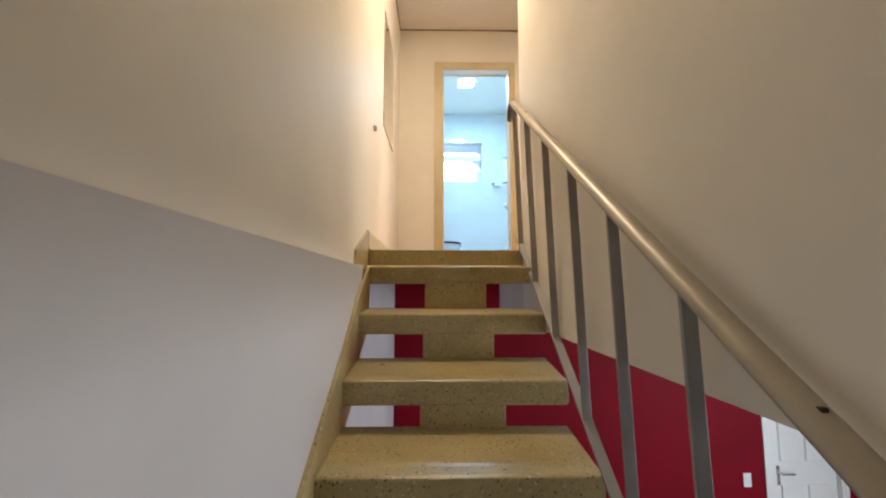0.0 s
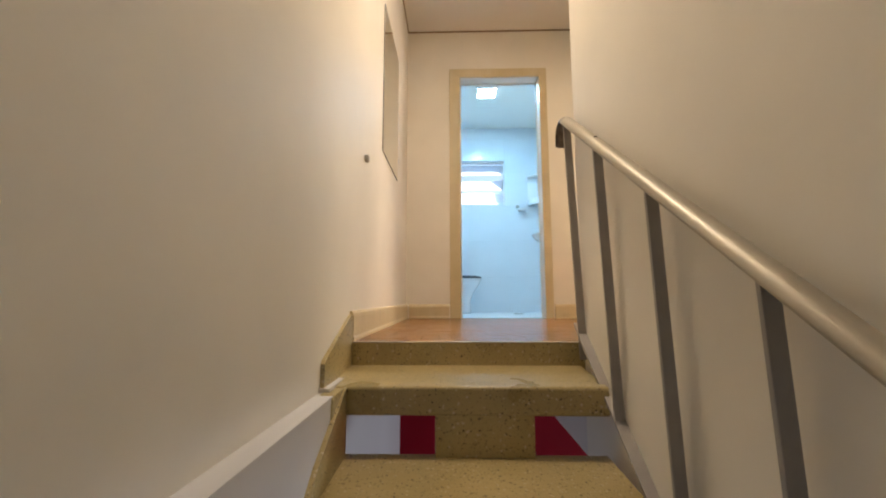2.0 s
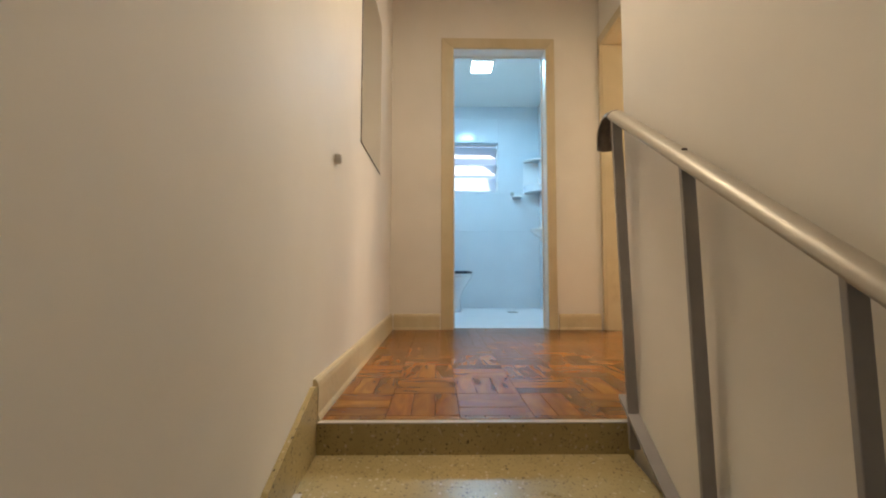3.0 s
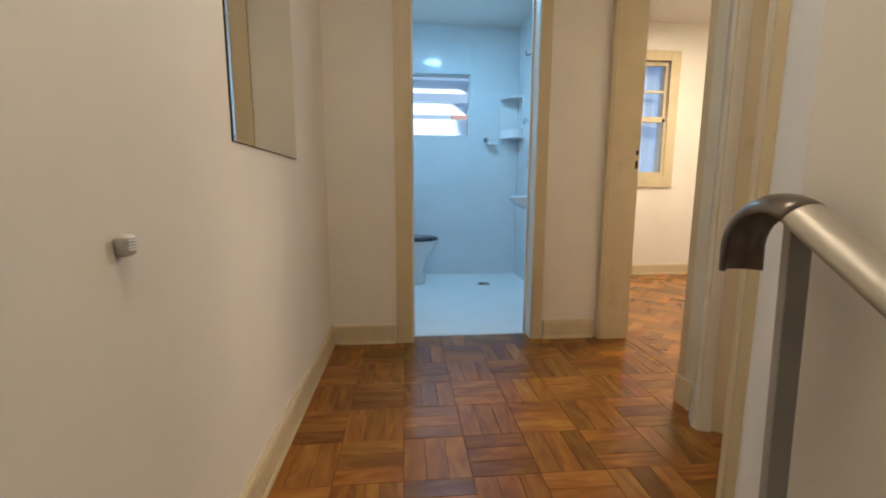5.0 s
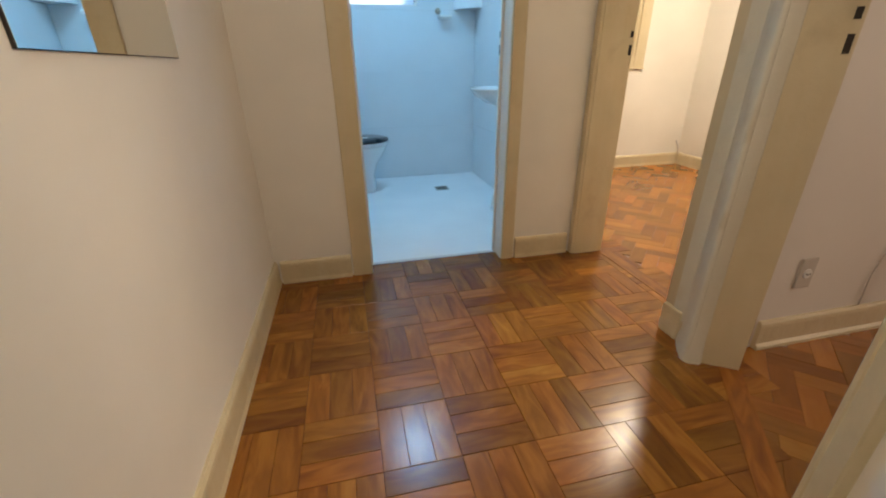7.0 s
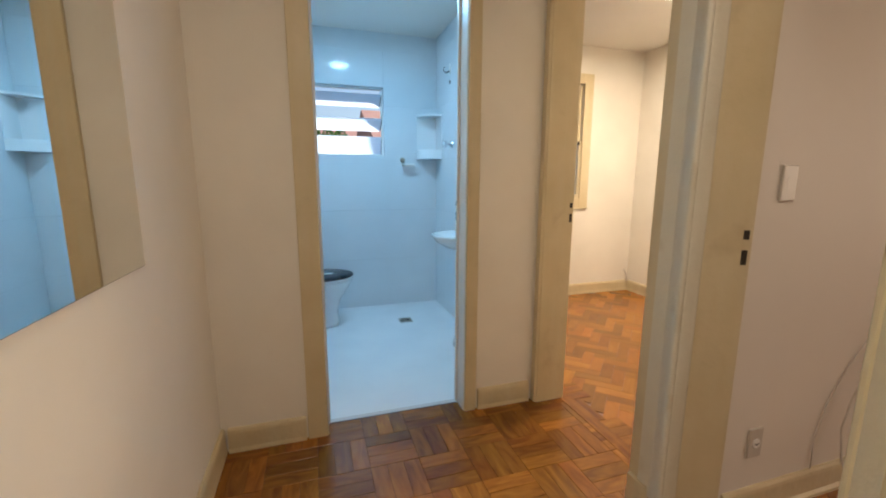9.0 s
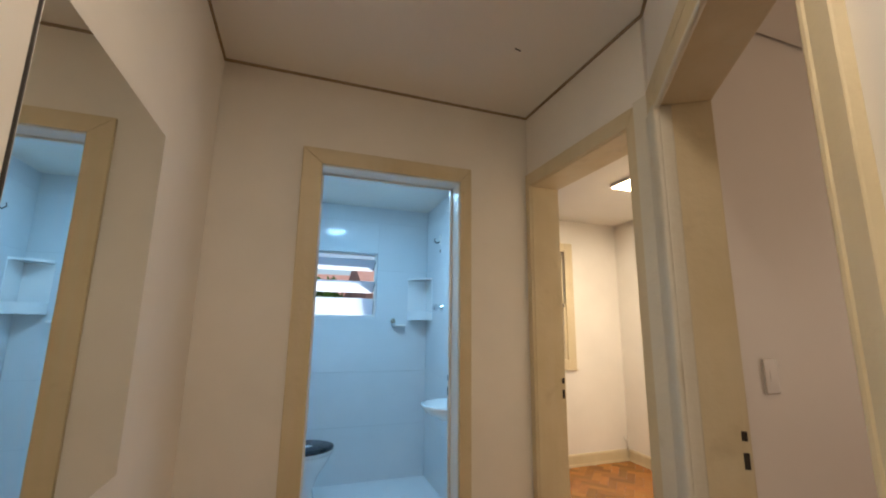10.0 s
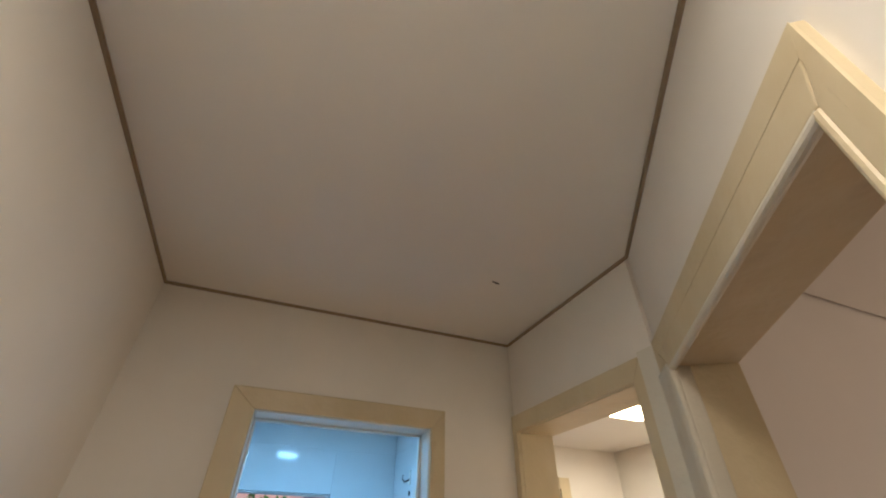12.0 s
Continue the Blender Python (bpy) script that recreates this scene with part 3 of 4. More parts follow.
for i, (y, z) in enumerate(NOSE):
    if i == 0:
        stair_part("riser", boxed(0.354, y - 0.003, -0.112, 1.2485, y + 0.03, -0.001, bevel=0.003), label="low top riser")
        stair_part("nosing_strip", boxed(0.356, y - 0.0045, -0.0035, 1.226, y + 0.012, 0.0006, bevel=0.0012), plastic_beige, "pale worn strip along the landing edge")
        continue
    back = NOSE[i - 1][0]
    # the tread slab is thick at its front edge, like a beam, and thins towards the back
    th = 0.086
    x0 = TX0 if i > 1 else 0.354
    zb = z + (0.022 if i == 1 else 0.010 if i == 2 else 0.026)   # worn down towards the front
    x1 = TX1 if i > 1 else 1.205
    bm = side_prism([(y - 0.006, z - 0.010), (y - 0.004, z - 0.004), (y + 0.002, z - 0.0008), (y + 0.010, z), (y + 0.06, z + 0.001), (back + 0.02, zb), (back + 0.02, z - 0.045), (y + 0.045, z - 0.05), (y + 0.035, z - th), (y - 0.002, z - th), (y - 0.006, z - th + 0.006)], x0, x1)
    stair_part("tread", bm)
    if i < len(NOSE) - 1:
        zn = NOSE[i + 1][1]
        stair_part("riser", boxed(0.680, y - 0.003, zn - 0.02, 0.980, y + 0.045, z - th + 0.001, bevel=0.003))
# side skirts on the west wall
stair_part("side_skirt", soften(side_prism([(3.314, -0.11), (3.314, 0.095), (3.29, 0.100), (2.995, -0.022), (2.985, -0.032), (2.985, -0.1125), (3.05, -0.1125)], 0.3405, 0.354), 0.003), label="raised terrazzo skirt beside the top steps")
for i in range(1, len(NOSE) - 1):
    (ya, za), (yb, zb) = NOSE[i], NOSE[i + 1]
    top = -0.001 if i == 1 else 0.075
    stair_part("side_skirt", side_prism([(ya, za + top), (yb, zb + 0.075), (yb, zb - 0.2), (ya, za - 0.3)], 0.3945, 0.408))

stair_part("ledge_cap", soften(side_prism([(3.045, -0.20), (3.045, -0.1115), (2.95, -0.1118), (2.925, -0.119), (2.92, -0.135), (2.92, -0.20)], 0.3545, 0.3995), 0.004), label="rounded terrazzo end of the ledge")

# ---- rail ----
RXC = 1.179
rail = tagged(empty("stair_rail", (RXC, 3.3, 0)), "grey painted steel stair rail with a curled half-round handrail", "stair rail")
rail_inv = Matrix.Translation((-RXC, -3.3, 0))


def rail_part(name, bm, mat, label="", smooth=False):
    for v in bm.verts:
        v.co.x += max(0.0, rail_z(v.co.y) - v.co.z) * 0.033 if v.co.y < 3.33 else 0.0
    bmesh.ops.transform(bm, matrix=rail_inv, verts=bm.verts)
    return part(name, bm, mat, rail, label, smooth)


def rail_z(y):
    return 0.864 + 0.690 * (y - 3.31)


def bar_z(y):
    return 0.033 + 0.695 * (y - 3.278)


def half_pipe(path, radius, thick):
    """An open channel, half round on top, swept along a (y, z) path."""
    bm = bmesh.new()
    rings = []
    for i, (y, z) in enumerate(path):
        a, b = path[max(i - 1, 0)], path[min(i + 1, len(path) - 1)]
        t = Vector((b[0] - a[0], b[1] - a[1])).normalized()
        up = Vector((-t.y, t.x))
        ring = []
        outer = [(math.cos(k * math.pi / 12) * radius, math.sin(k * math.pi / 12) * radius * 0.8) for k in range(13)]
        inner = [(math.cos(k * math.pi / 12) * (radius - thick), math.sin(k * math.pi / 12) * (radius * 0.8 - thick)) for k in range(12, -1, -1)]
        for cx, cu in outer + inner:
            ring.append(bm.verts.new((RXC + cx, y + up.x * cu, z + up.y * cu)))
        rings.append(ring)
    n = len(rings[0])
    for r0, r1 in zip(rings, rings[1:]):
        for i in range(n):
            j = (i + 1) % n
            bm.faces.new((r0[i], r0[j], r1[j], r1[i]))
    bm.faces.new(rings[0])
    bm.faces.new(rings[-1])
    return bm


RAIL_END = -0.55
path = [(RAIL_END + (3.272 - RAIL_END) * i / 20, rail_z(RAIL_END + (3.272 - RAIL_END) * i / 20)) for i in range(21)]
slope = math.atan(0.695)
cy, cz, rr = path[-1][0] + 0.045 * math.sin(slope), path[-1][1] - 0.045 * math.cos(slope), 0.045
for k in range(1, 11):
    ang = math.pi / 2 + slope - (math.pi / 2 + slope) * k / 10
    path.append((cy + rr * math.cos(ang), cz + rr * math.sin(ang)))
path.append((path[-1][0] - 0.001, path[-1][1] - 0.03))
rail_part("curled_end", half_pipe(path[20:], 0.0272, 0.004), bare_steel, "worn dark curled end", smooth=True)
rail_part("handrail", half_pipe(path[:22], 0.027, 0.004), rail_steel, "half-round handrail curled down at its top", smooth=True)
posts = [3.277, 2.966, 2.652, 2.338, 2.043, 1.752] + [1.452 - 0.30 * k for k in range(7)]
for count, y in enumerate(posts):
    z1 = rail_z(y) + 0.004
    z0 = bar_z(y) if count else -0.06
    rail_part("baluster", boxed(RXC - 0.014, y - 0.005, z0, RXC + 0.014, y + 0.005, z1, bevel=0.0015), bar_steel)
bm = side_prism([(3.325, bar_z(3.325) + 0.004), (3.325, bar_z(3.325) - 0.006), (-0.5, bar_z(-0.5) - 0.006), (-0.5, bar_z(-0.5) + 0.004)], RXC - 0.016, RXC + 0.016)
rail_part("bottom_bar", bm, bar_steel)
for i, (ny, nz) in enumerate(NOSE[1:], 1):
    rail_part("bracket", boxed(TX1 - 0.034, ny + 0.03, nz - 0.085, RXC + 0.004, ny + 0.06, nz - 0.03, bevel=0.002), bar_steel)
for sy in (2.973, 1.51):
    rail_part("screw", boxed(RXC - 0.005, sy - 0.006, rail_z(sy) + 0.012, RXC + 0.005, sy + 0.006, rail_z(sy) + 0.0275, bevel=0.002), dark_hole, "dark screw hole")

# ---- lower room things ----
low_door = empty("white_panel_door", (3.56, LY1 + 0.04, ZLOW))
tagged(low_door, "white painted panelled door, closed, in the red wall", "door")
part("leaf", boxed(0.045, 0, 0.01, 0.60, 0.035, 2.06, bevel=0.003), white_paint, low_door)
for zx, zz in ((0.115, 0.15), (0.345, 0.15), (0.115, 1.12), (0.345, 1.12)):
    part("panel", boxed(zx, -0.012, zz, zx + 0.185, 0.002, zz + (0.78 if zz < 1 else 0.80), bevel=0.010), white_paint, low_door)
handle = part("lever_handle", boxed(0.075, -0.012, 0.93, 0.105, 0.0, 1.09, bevel=0.004), chrome, low_door, "chrome lever handle")
hb = bmesh.new()
box(hb, 0.082, -0.055, 1.030, 0.098, -0.012, 1.046, bevel=0.004)
box(hb, 0.082, -0.062, 1.028, 0.200, -0.048, 1.046, bevel=0.004)
part("lever", hb, chrome, handle)
lf = structure(empty("door_4", (3.56, LY1, ZLOW)), "white door lining in the red wall", "doorway")
part("jamb", boxed(0.0, -0.006, 0, 0.045, 0.15, 2.10, bevel=0.003), white_paint, lf)
part("jamb", boxed(0.60, -0.006, 0, 0.62, 0.15, 2.10, bevel=0.003), white_paint, lf)
part("head", boxed(0.045, -0.006, 2.06, 0.60, 0.15, 2.10, bevel=0.003), white_paint, lf)
part("casing", boxed(-0.05, -0.014, 0, 0.002, 0.0, 2.15, bevel=0.004), white_paint, lf)
part("casing", boxed(0.618, -0.014, 0, 0.655, 0.0, 2.15, bevel=0.004), white_paint, lf)


def plate(name, label, category, at, rocker, cover_mat):
    """A wall plate facing -y with a rocker or a socket."""
    root = tagged(empty(name, at), label, category)
    part("cover", boxed(-0.034, -0.008, -0.057, 0.034, 0, 0.057, bevel=0.004), cover_mat, root)
    if rocker:
        part("rocker", boxed(-0.011, -0.0088, -0.020, 0.011, -0.0075, 0.020), cover_mat, root)
    else:
        bm = bmesh.new()
        bmesh.ops.create_cone(bm, cap_ends=True, segments=20, radius1=0.019, radius2=0.017, depth=0.004, matrix=pose(0, -0.0105, 0, 90))
        face = part("socket", bm, plastic_white, root)
        for dx in (-0.008, 0.008, 0.0):
            hole = bmesh.new()
            bmesh.ops.create_cone(hole, cap_ends=True, segments=10, radius1=0.003, radius2=0.003, depth=0.001, matrix=pose(dx, -0.0132, -0.003 if dx == 0 else 0.0, 90))
            part("hole", hole, dark_hole, face)
    return root


plate("light_switch", "white plastic light switch on the red wall", "switch", (3.355, LY1, -1.82), True, plastic_white)
plate("light_switch", "white plastic light switch plate on the pinkish wall", "switch", (2.228, 4.2, 1.207), True, plastic_beige)
plate("wall_socket", "white plastic socket plate above the skirting", "socket", (2.247, 4.2, 0.29), False, plastic_beige)

# ---- hall things ----
mirror = tagged(empty("wall_mirror", (XL, 4.24, 1.43)), "frameless rectangular mirror with a dark edge on the hall wall", "mirror")
part("backing", boxed(0.0, -0.2965, -0.4435, 0.0045, 0.292, 0.455), dark_hole, mirror)
part("glass", boxed(0.0045, -0.295, -0.442, 0.006, 0.29, 0.453), mirror_glass, mirror)

hk = tagged(empty("wall_hook", (XL, 3.513, 0.79)), "small grey plastic hook stuck to the hall wall", "hook")
bm = boxed(0, -0.015, -0.019, 0.020, 0.015, 0.013, bevel=0.007, segments=3)
for v in bm.verts:
    if v.co.z < -0.008:
        v.co.y *= 0.82
part("clip", bm, plastic_beige, hk, smooth=True)
for k in range(5):
    part("rib", boxed(0.0198, -0.011, -0.010 + k * 0.0044, 0.0222, 0.006, -0.0074 + k * 0.0044, bevel=0.0008), plastic_white, hk, "pale rib")


def panel_lamp(name, label, at, half, glow_mat):
    """A square surface-mounted panel lamp; at: middle of its top."""
    root = tagged(empty(name, at), label, "ceiling lamp", "square panel lamps")
    bm = bmesh.new()
    for s in (-1, 1):
        box(bm, s * half, -half, -0.030, s * (half - 0.006), half, 0, bevel=0.002)
        box(bm, -half + 0.006, s * half, -0.030, half - 0.006, s * (half - 0.006), 0, bevel=0.002)
    part("frame", bm, plastic_white, root)
    part("diffuser", boxed(-half + 0.006, -half + 0.006, -0.040, half - 0.006, half - 0.006, -0.004, bevel=0.008), glow_mat, root, "glowing diffuser")
    return root


panel_lamp("ceiling_lamp", "square white panel lamp, lit, on the stairwell ceiling", (0.77, 3.25, ZC), 0.11, glow_warm)
panel_lamp("ceiling_lamp", "square cool white panel lamp, lit, on the bathroom ceiling", (1.12, 6.125, BZC), 0.105, glow_cool)
panel_lamp("ceiling_lamp", "square warm white panel lamp, lit, on the bedroom ceiling", (3.20, 5.63, RZC), 0.14, glow_bedroom)

mark = tagged(part("ceiling_mark", tube([(1.545, 4.625, ZC - 0.002), (1.566, 4.629, ZC - 0.003), (1.575, 4.632, ZC - 0.0015)], 0.003, 6), dark_hole), "small dark scratch on the hall ceiling", "mark")

cable = tagged(part("loose_cable", tube([(2.86, 4.165, 0.62), (2.78, 4.170, 0.52), (2.70, 4.168, 0.40), (2.665, 4.166, 0.28), (2.665, 4.150, 0.16), (2.68, 4.12, 0.06), (2.72, 4.03, 0.006), (2.80, 3.95, 0.006)], 0.004, 8), cable_white, smooth=True), "loose white cable hanging down to the floor", "cable")
cable2 = tagged(part("loose_cable", tube([(2.82, 4.194, 0.66), (2.70, 4.195, 0.52), (2.61, 4.195, 0.38), (2.57, 4.195, 0.24), (2.565, 4.190, 0.115)], 0.0025, 8), cable_white, smooth=True), "thin pale cable against the wall", "cable")

# ---- bathroom things ----
def lathe(profile, segments=24):
    bm = bmesh.new()
    rings = [[bm.verts.new((r * math.cos(2 * math.pi * k / segments), r * math.sin(2 * math.pi * k / segments), z)) for k in range(segments)] for r, z in profile]
    for r0, r1 in zip(rings, rings[1:]):
        for i in range(segments):
            j = (i + 1) % segments
            bm.faces.new((r0[i], r0[j], r1[j], r1[i]))
    bm.faces.new(rings[0])
    bm.faces.new(rings[-1])
    return bm


def oval(bm, cx, cy, lx, ly, front, segments=28):
    """Stretches a lathe into an egg-shaped plan, longer towards +x."""
    for v in bm.verts:
        v.co.x = cx + v.co.x * (front if v.co.x > 0 else lx)
        v.co.y = cy + v.co.y * ly
    return bm


toilet = tagged(empty("toilet", (0.80, 6.745, BF)), "white porcelain toilet with a black lid", "toilet")
part("bowl", oval(lathe([(0.10, 0), (0.105, 0.04), (0.095, 0.14), (0.12, 0.24), (0.165, 0.33), (0.185, 0.385), (0.185, 0.40), (0.14, 0.40)]), 0.0, 0, 1.0, 0.98, 1.42), porcelain, toilet, smooth=True)
part("seat", oval(lathe([(0.186, 0.402), (0.192, 0.408), (0.192, 0.418), (0.186, 0.422)]), 0.0, 0, 1.0, 0.98, 1.44), porcelain, toilet, smooth=True)
lid = part("lid", oval(lathe([(0.186, 0.424), (0.193, 0.432), (0.19, 0.446), (0.17, 0.455)]), 0.0, 0, 1.0, 0.98, 1.44), black_plastic, toilet, "shiny black lid", smooth=True)
part("pale_patch", oval(lathe([(0.045, 0.4555), (0.045, 0.4565)], 12), 0.06, -0.03, 1.0, 0.6, 1.2), plastic_white, lid, "pale oval patch")
part("cistern", boxed(-0.38, -0.19, 0.40, -0.20, 0.19, 0.76, bevel=0.02), porcelain, toilet)

drain = tagged(empty("floor_drain", (1.508, 6.665, BF)), "small square metal floor drain", "drain")
part("rim", boxed(-0.055, -0.055, 0, 0.055, 0.055, 0.004, bevel=0.0015), rail_steel, drain)
for k in range(5):
    part("slot", boxed(-0.04, -0.036 + k * 0.016, 0.0042, 0.04, -0.029 + k * 0.016, 0.0052), dark_hole, drain)

basin = tagged(empty("wall_basin", (BX1, 5.99, 0.70)), "white porcelain basin hung on the bathroom wall", "basin")
bm = lathe([(0.06, 0.02), (0.12, 0.035), (0.19, 0.075), (0.222, 0.115), (0.225, 0.128), (0.205, 0.130), (0.15, 0.085), (0.05, 0.07)])
for v in bm.verts:
    v.co.x = min(0.0, -0.15 + v.co.x)
part("bowl", bm, porcelain, basin, smooth=True)
ped = lathe([(0.11, -0.72), (0.105, -0.68), (0.075, -0.5), (0.07, -0.2), (0.085, -0.02), (0.10, 0.03)])
for v in ped.verts:
    v.co.x = min(0.0, -0.10 + v.co.x)
part("pedestal", ped, porcelain, basin, smooth=True)
part("tap", tube([(-0.05, 0, 0.12), (-0.05, 0, 0.22), (-0.09, 0, 0.25), (-0.14, 0, 0.22)], 0.011, 10), chrome, basin, smooth=True)

shelf = tagged(empty("corner_shelf", (BX1, BY1, 1.40)), "white two-tier corner shelf in the shower corner", "shelf")


def quarter(r, z, t):
    pts = [(0, 0)] + [(-r * (0.999 if k == 0 else math.cos(k * math.pi / 16)), -r * math.sin(k * math.pi / 16)) for k in range(9)]
    bm = bmesh.new()
    lo = [bm.verts.new((x, yy, z)) for x, yy in pts]
    hi = [bm.verts.new((x, yy, z + t)) for x, yy in pts]
    bm.faces.new(lo), bm.faces.new(hi)
    for i in range(len(pts)):
        j = (i + 1) % len(pts)
        bm.faces.new((lo[i], lo[j], hi[j], hi[i]))
    return bm


part("tier", quarter(0.195, 0.0, 0.018), porcelain, shelf)
part("tier", quarter(0.195, 0.385, 0.018), porcelain, shelf)
def curved_lip(r, z0, z1, t):
    """A thin upright wall along the shelf's round front edge."""
    bm = bmesh.new()
    rings = []
    for k in range(13):
        a = k * math.pi / 24
        c, n = math.cos(a), math.sin(a)
        rings.append([bm.verts.new((-q * c, -q * n, z)) for q, z in ((r, z0), (r, z1), (r - t, z1), (r - t, z0))])
    for r0, r1 in zip(rings, rings[1:]):
        for i in range(4):
            bm.faces.new((r0[i], r0[(i + 1) % 4], r1[(i + 1) % 4], r1[i]))
    bm.faces.new(rings[0])
    bm.faces.new(rings[-1])
    return bm


part("lip", curved_lip(0.194, 0.016, 0.085, 0.006), porcelain, shelf, "raised front lip", smooth=False)
part("back_panel", boxed(-0.195, -0.006, 0.0, -0.004, 0, 0.403, bevel=0.002), porcelain, shelf)
part("back_panel", boxed(-0.006, -0.195, 0.0, 0, -0.004, 0.403, bevel=0.002), porcelain, shelf)

soap = tagged(empty("soap_dish", (1.655, BY1, 1.345)), "small white wall soap dish with a round knob", "soap dish")
part("knob", lathe([(0.022, 0), (0.024, 0.012), (0.018, 0.026), (0.008, 0.03)], 16), rail_steel, soap, "grey round knob", smooth=True)
soap.children[0].matrix_basis = pose(-0.05, -0.001, 0.045, 90)
part("dish", boxed(-0.055, -0.09, -0.01, 0.055, 0, 0.012, bevel=0.008), plastic_white, soap)

hook2 = tagged(empty("shower_hook", (BX1, 6.745, 2.13)), "white wall bracket with a dark hook in the shower", "hook")
part("plate", boxed(-0.006, -0.02, -0.045, 0, 0.02, 0.05, bevel=0.002), plastic_white, hook2)
part("prong", tube([(-0.004, 0, -0.01), (-0.04, 0, -0.03), (-0.06, 0, -0.01), (-0.055, 0, 0.015)], 0.005, 8), dark_hole, hook2, smooth=True)
pt = tagged(part("wall_plug", lathe([(0.016, 0), (0.016, 0.004), (0.008, 0.006)], 14), dark_hole), "dark round wall plug in the shower", "plug")
pt.matrix_basis = pose(BX1, 6.745, 2.03, 0, -90)
valve = tagged(empty("shower_valve", (BX1, 6.68, 1.51)), "chrome shower tap with a round handle", "tap")
part("rose", lathe([(0.03, 0), (0.03, 0.006), (0.012, 0.014), (0.012, 0.05)], 18), chrome, valve, smooth=True).matrix_basis = pose(0, 0, 0, 0, -90)
part("handle", lathe([(0.026, 0.045), (0.03, 0.055), (0.03, 0.075), (0.02, 0.085)], 10), chrome, valve).matrix_basis = pose(0, 0, 0, 0, -90)

# louvred bathroom window
wb = structure(empty("window_1", (0.72, BY1 + 0.05, 1.425)), "bathroom louvre window with frosted panes", "window")
WW, WH = 0.717, 0.61
for b in ((0, 0, 0, 0.018, 0.04, WH), (WW - 0.018, 0, 0, WW, 0.04, WH), (0.018, 0, 0, WW - 0.018, 0.04, 0.016), (0.018, 0, WH - 0.016, WW - 0.018, 0.04, WH)):
    part("window_frame", boxed(*b, bevel=0.003), plastic_white, wb)
for zc, tilt in ((0.500, 56), (0.285, 54), (0.092, 10)):
    p = part("pane", boxed(-WW / 2 + 0.02, -0.002, -0.085, WW / 2 - 0.02, 0.002, 0.085), frosted_glass, wb, "frosted louvre pane")
    p.matrix_basis = pose(WW / 2, 0.02, zc, tilt)
    p.visible_shadow = False
    c = part("clip", boxed(WW / 2 - 0.021, -0.006, -0.06, WW / 2 - 0.016, 0.006, 0.06), dark_hole, wb)
    c.matrix_basis = pose(WW / 2, 0.02, zc, tilt)
part("window_sill", boxed(0, -0.05, -0.003, WW, 0.0, 0.002), tile_white, wb)

# bedroom window
w2 = structure(empty("window_2", (2.40, RY1, 1.02)), "cream wooden bedroom window with closed pale blue shutters behind", "window")
for b in ((-0.095, -0.018, -0.10, 0.005, 0, 1.22), (0.995, -0.018, -0.10, 1.095, 0, 1.22), (0.005, -0.018, 1.125, 0.995, 0, 1.22), (0.005, -0.018, -0.10, 0.995, 0, 0.005)):
    part("casing", boxed(*b, bevel=0.004), cream_gloss, w2)
part("window_sill", boxed(-0.10, -0.022, -0.104, 1.10, -0.0185, -0.092, bevel=0.001), cream_gloss, w2)
for z0, z1, yy in ((0.005, 0.575, -0.006), (0.555, 1.125, 0.026)):
    sash = part("sash", boxed(0.005, yy, z0, 0.04, yy + 0.03, z1, bevel=0.003), cream_gloss, w2)
    part("stile", boxed(0.965, yy, z0, 0.995, yy + 0.03, z1, bevel=0.003), cream_gloss, sash)
    part("rail", boxed(0.04, yy, z0, 0.965, yy + 0.03, z0 + 0.04, bevel=0.003), cream_gloss, sash)
    part("rail", boxed(0.04, yy, z1 - 0.04, 0.965, yy + 0.03, z1, bevel=0.003), cream_gloss, sash)
    if z0 > 0.5:
        part("muntin", boxed(0.04, yy + 0.004, (z0 + z1) / 2 - 0.012, 0.965, yy + 0.026, (z0 + z1) / 2 + 0.012, bevel=0.002), cream_gloss, sash)
    gp = part("pane", boxed(0.04, yy + 0.013, z0 + 0.04, 0.965, yy + 0.016, z1 - 0.04), clear_glass, sash)
    gp.visible_shadow = False
part("catch", boxed(0.945, -0.022, 0.535, 0.968, -0.004, 0.572, bevel=0.004), dark_hole, w2, "dark window catch")
shutter = part("blind", boxed(-0.02, 0.160, 1.14, 1.02, 0.185, 1.17, bevel=0.003), blue_shutter, w2, "pale blue vertical blind against the daylight")
for k in range(13):
    sl = part("slat", boxed(-0.041, -0.0015, -1.16, 0.041, 0.0015, 0.0), blue_shutter, shutter)
    sl.matrix_basis = pose(0.02 + k * 0.08, 0.172, 1.14, 0, 0, 9 if k % 2 else -9)

# bedroom corner cable
tagged(part("cable_stub", tube([(4.07, 6.87, 0.10), (4.06, 6.865, 0.16), (4.04, 6.86, 0.20), (4.015, 6.86, 0.235), (4.02, 6.862, 0.25)], 0.007, 8), cable_white, smooth=True), "short bent pale cable in the bedroom corner", "cable")

# ---- outside ----
structure(part("ground", boxed(-900, -900, -3.2, 900, 900, -3.0), earth), "flat ground round the house", "ground")


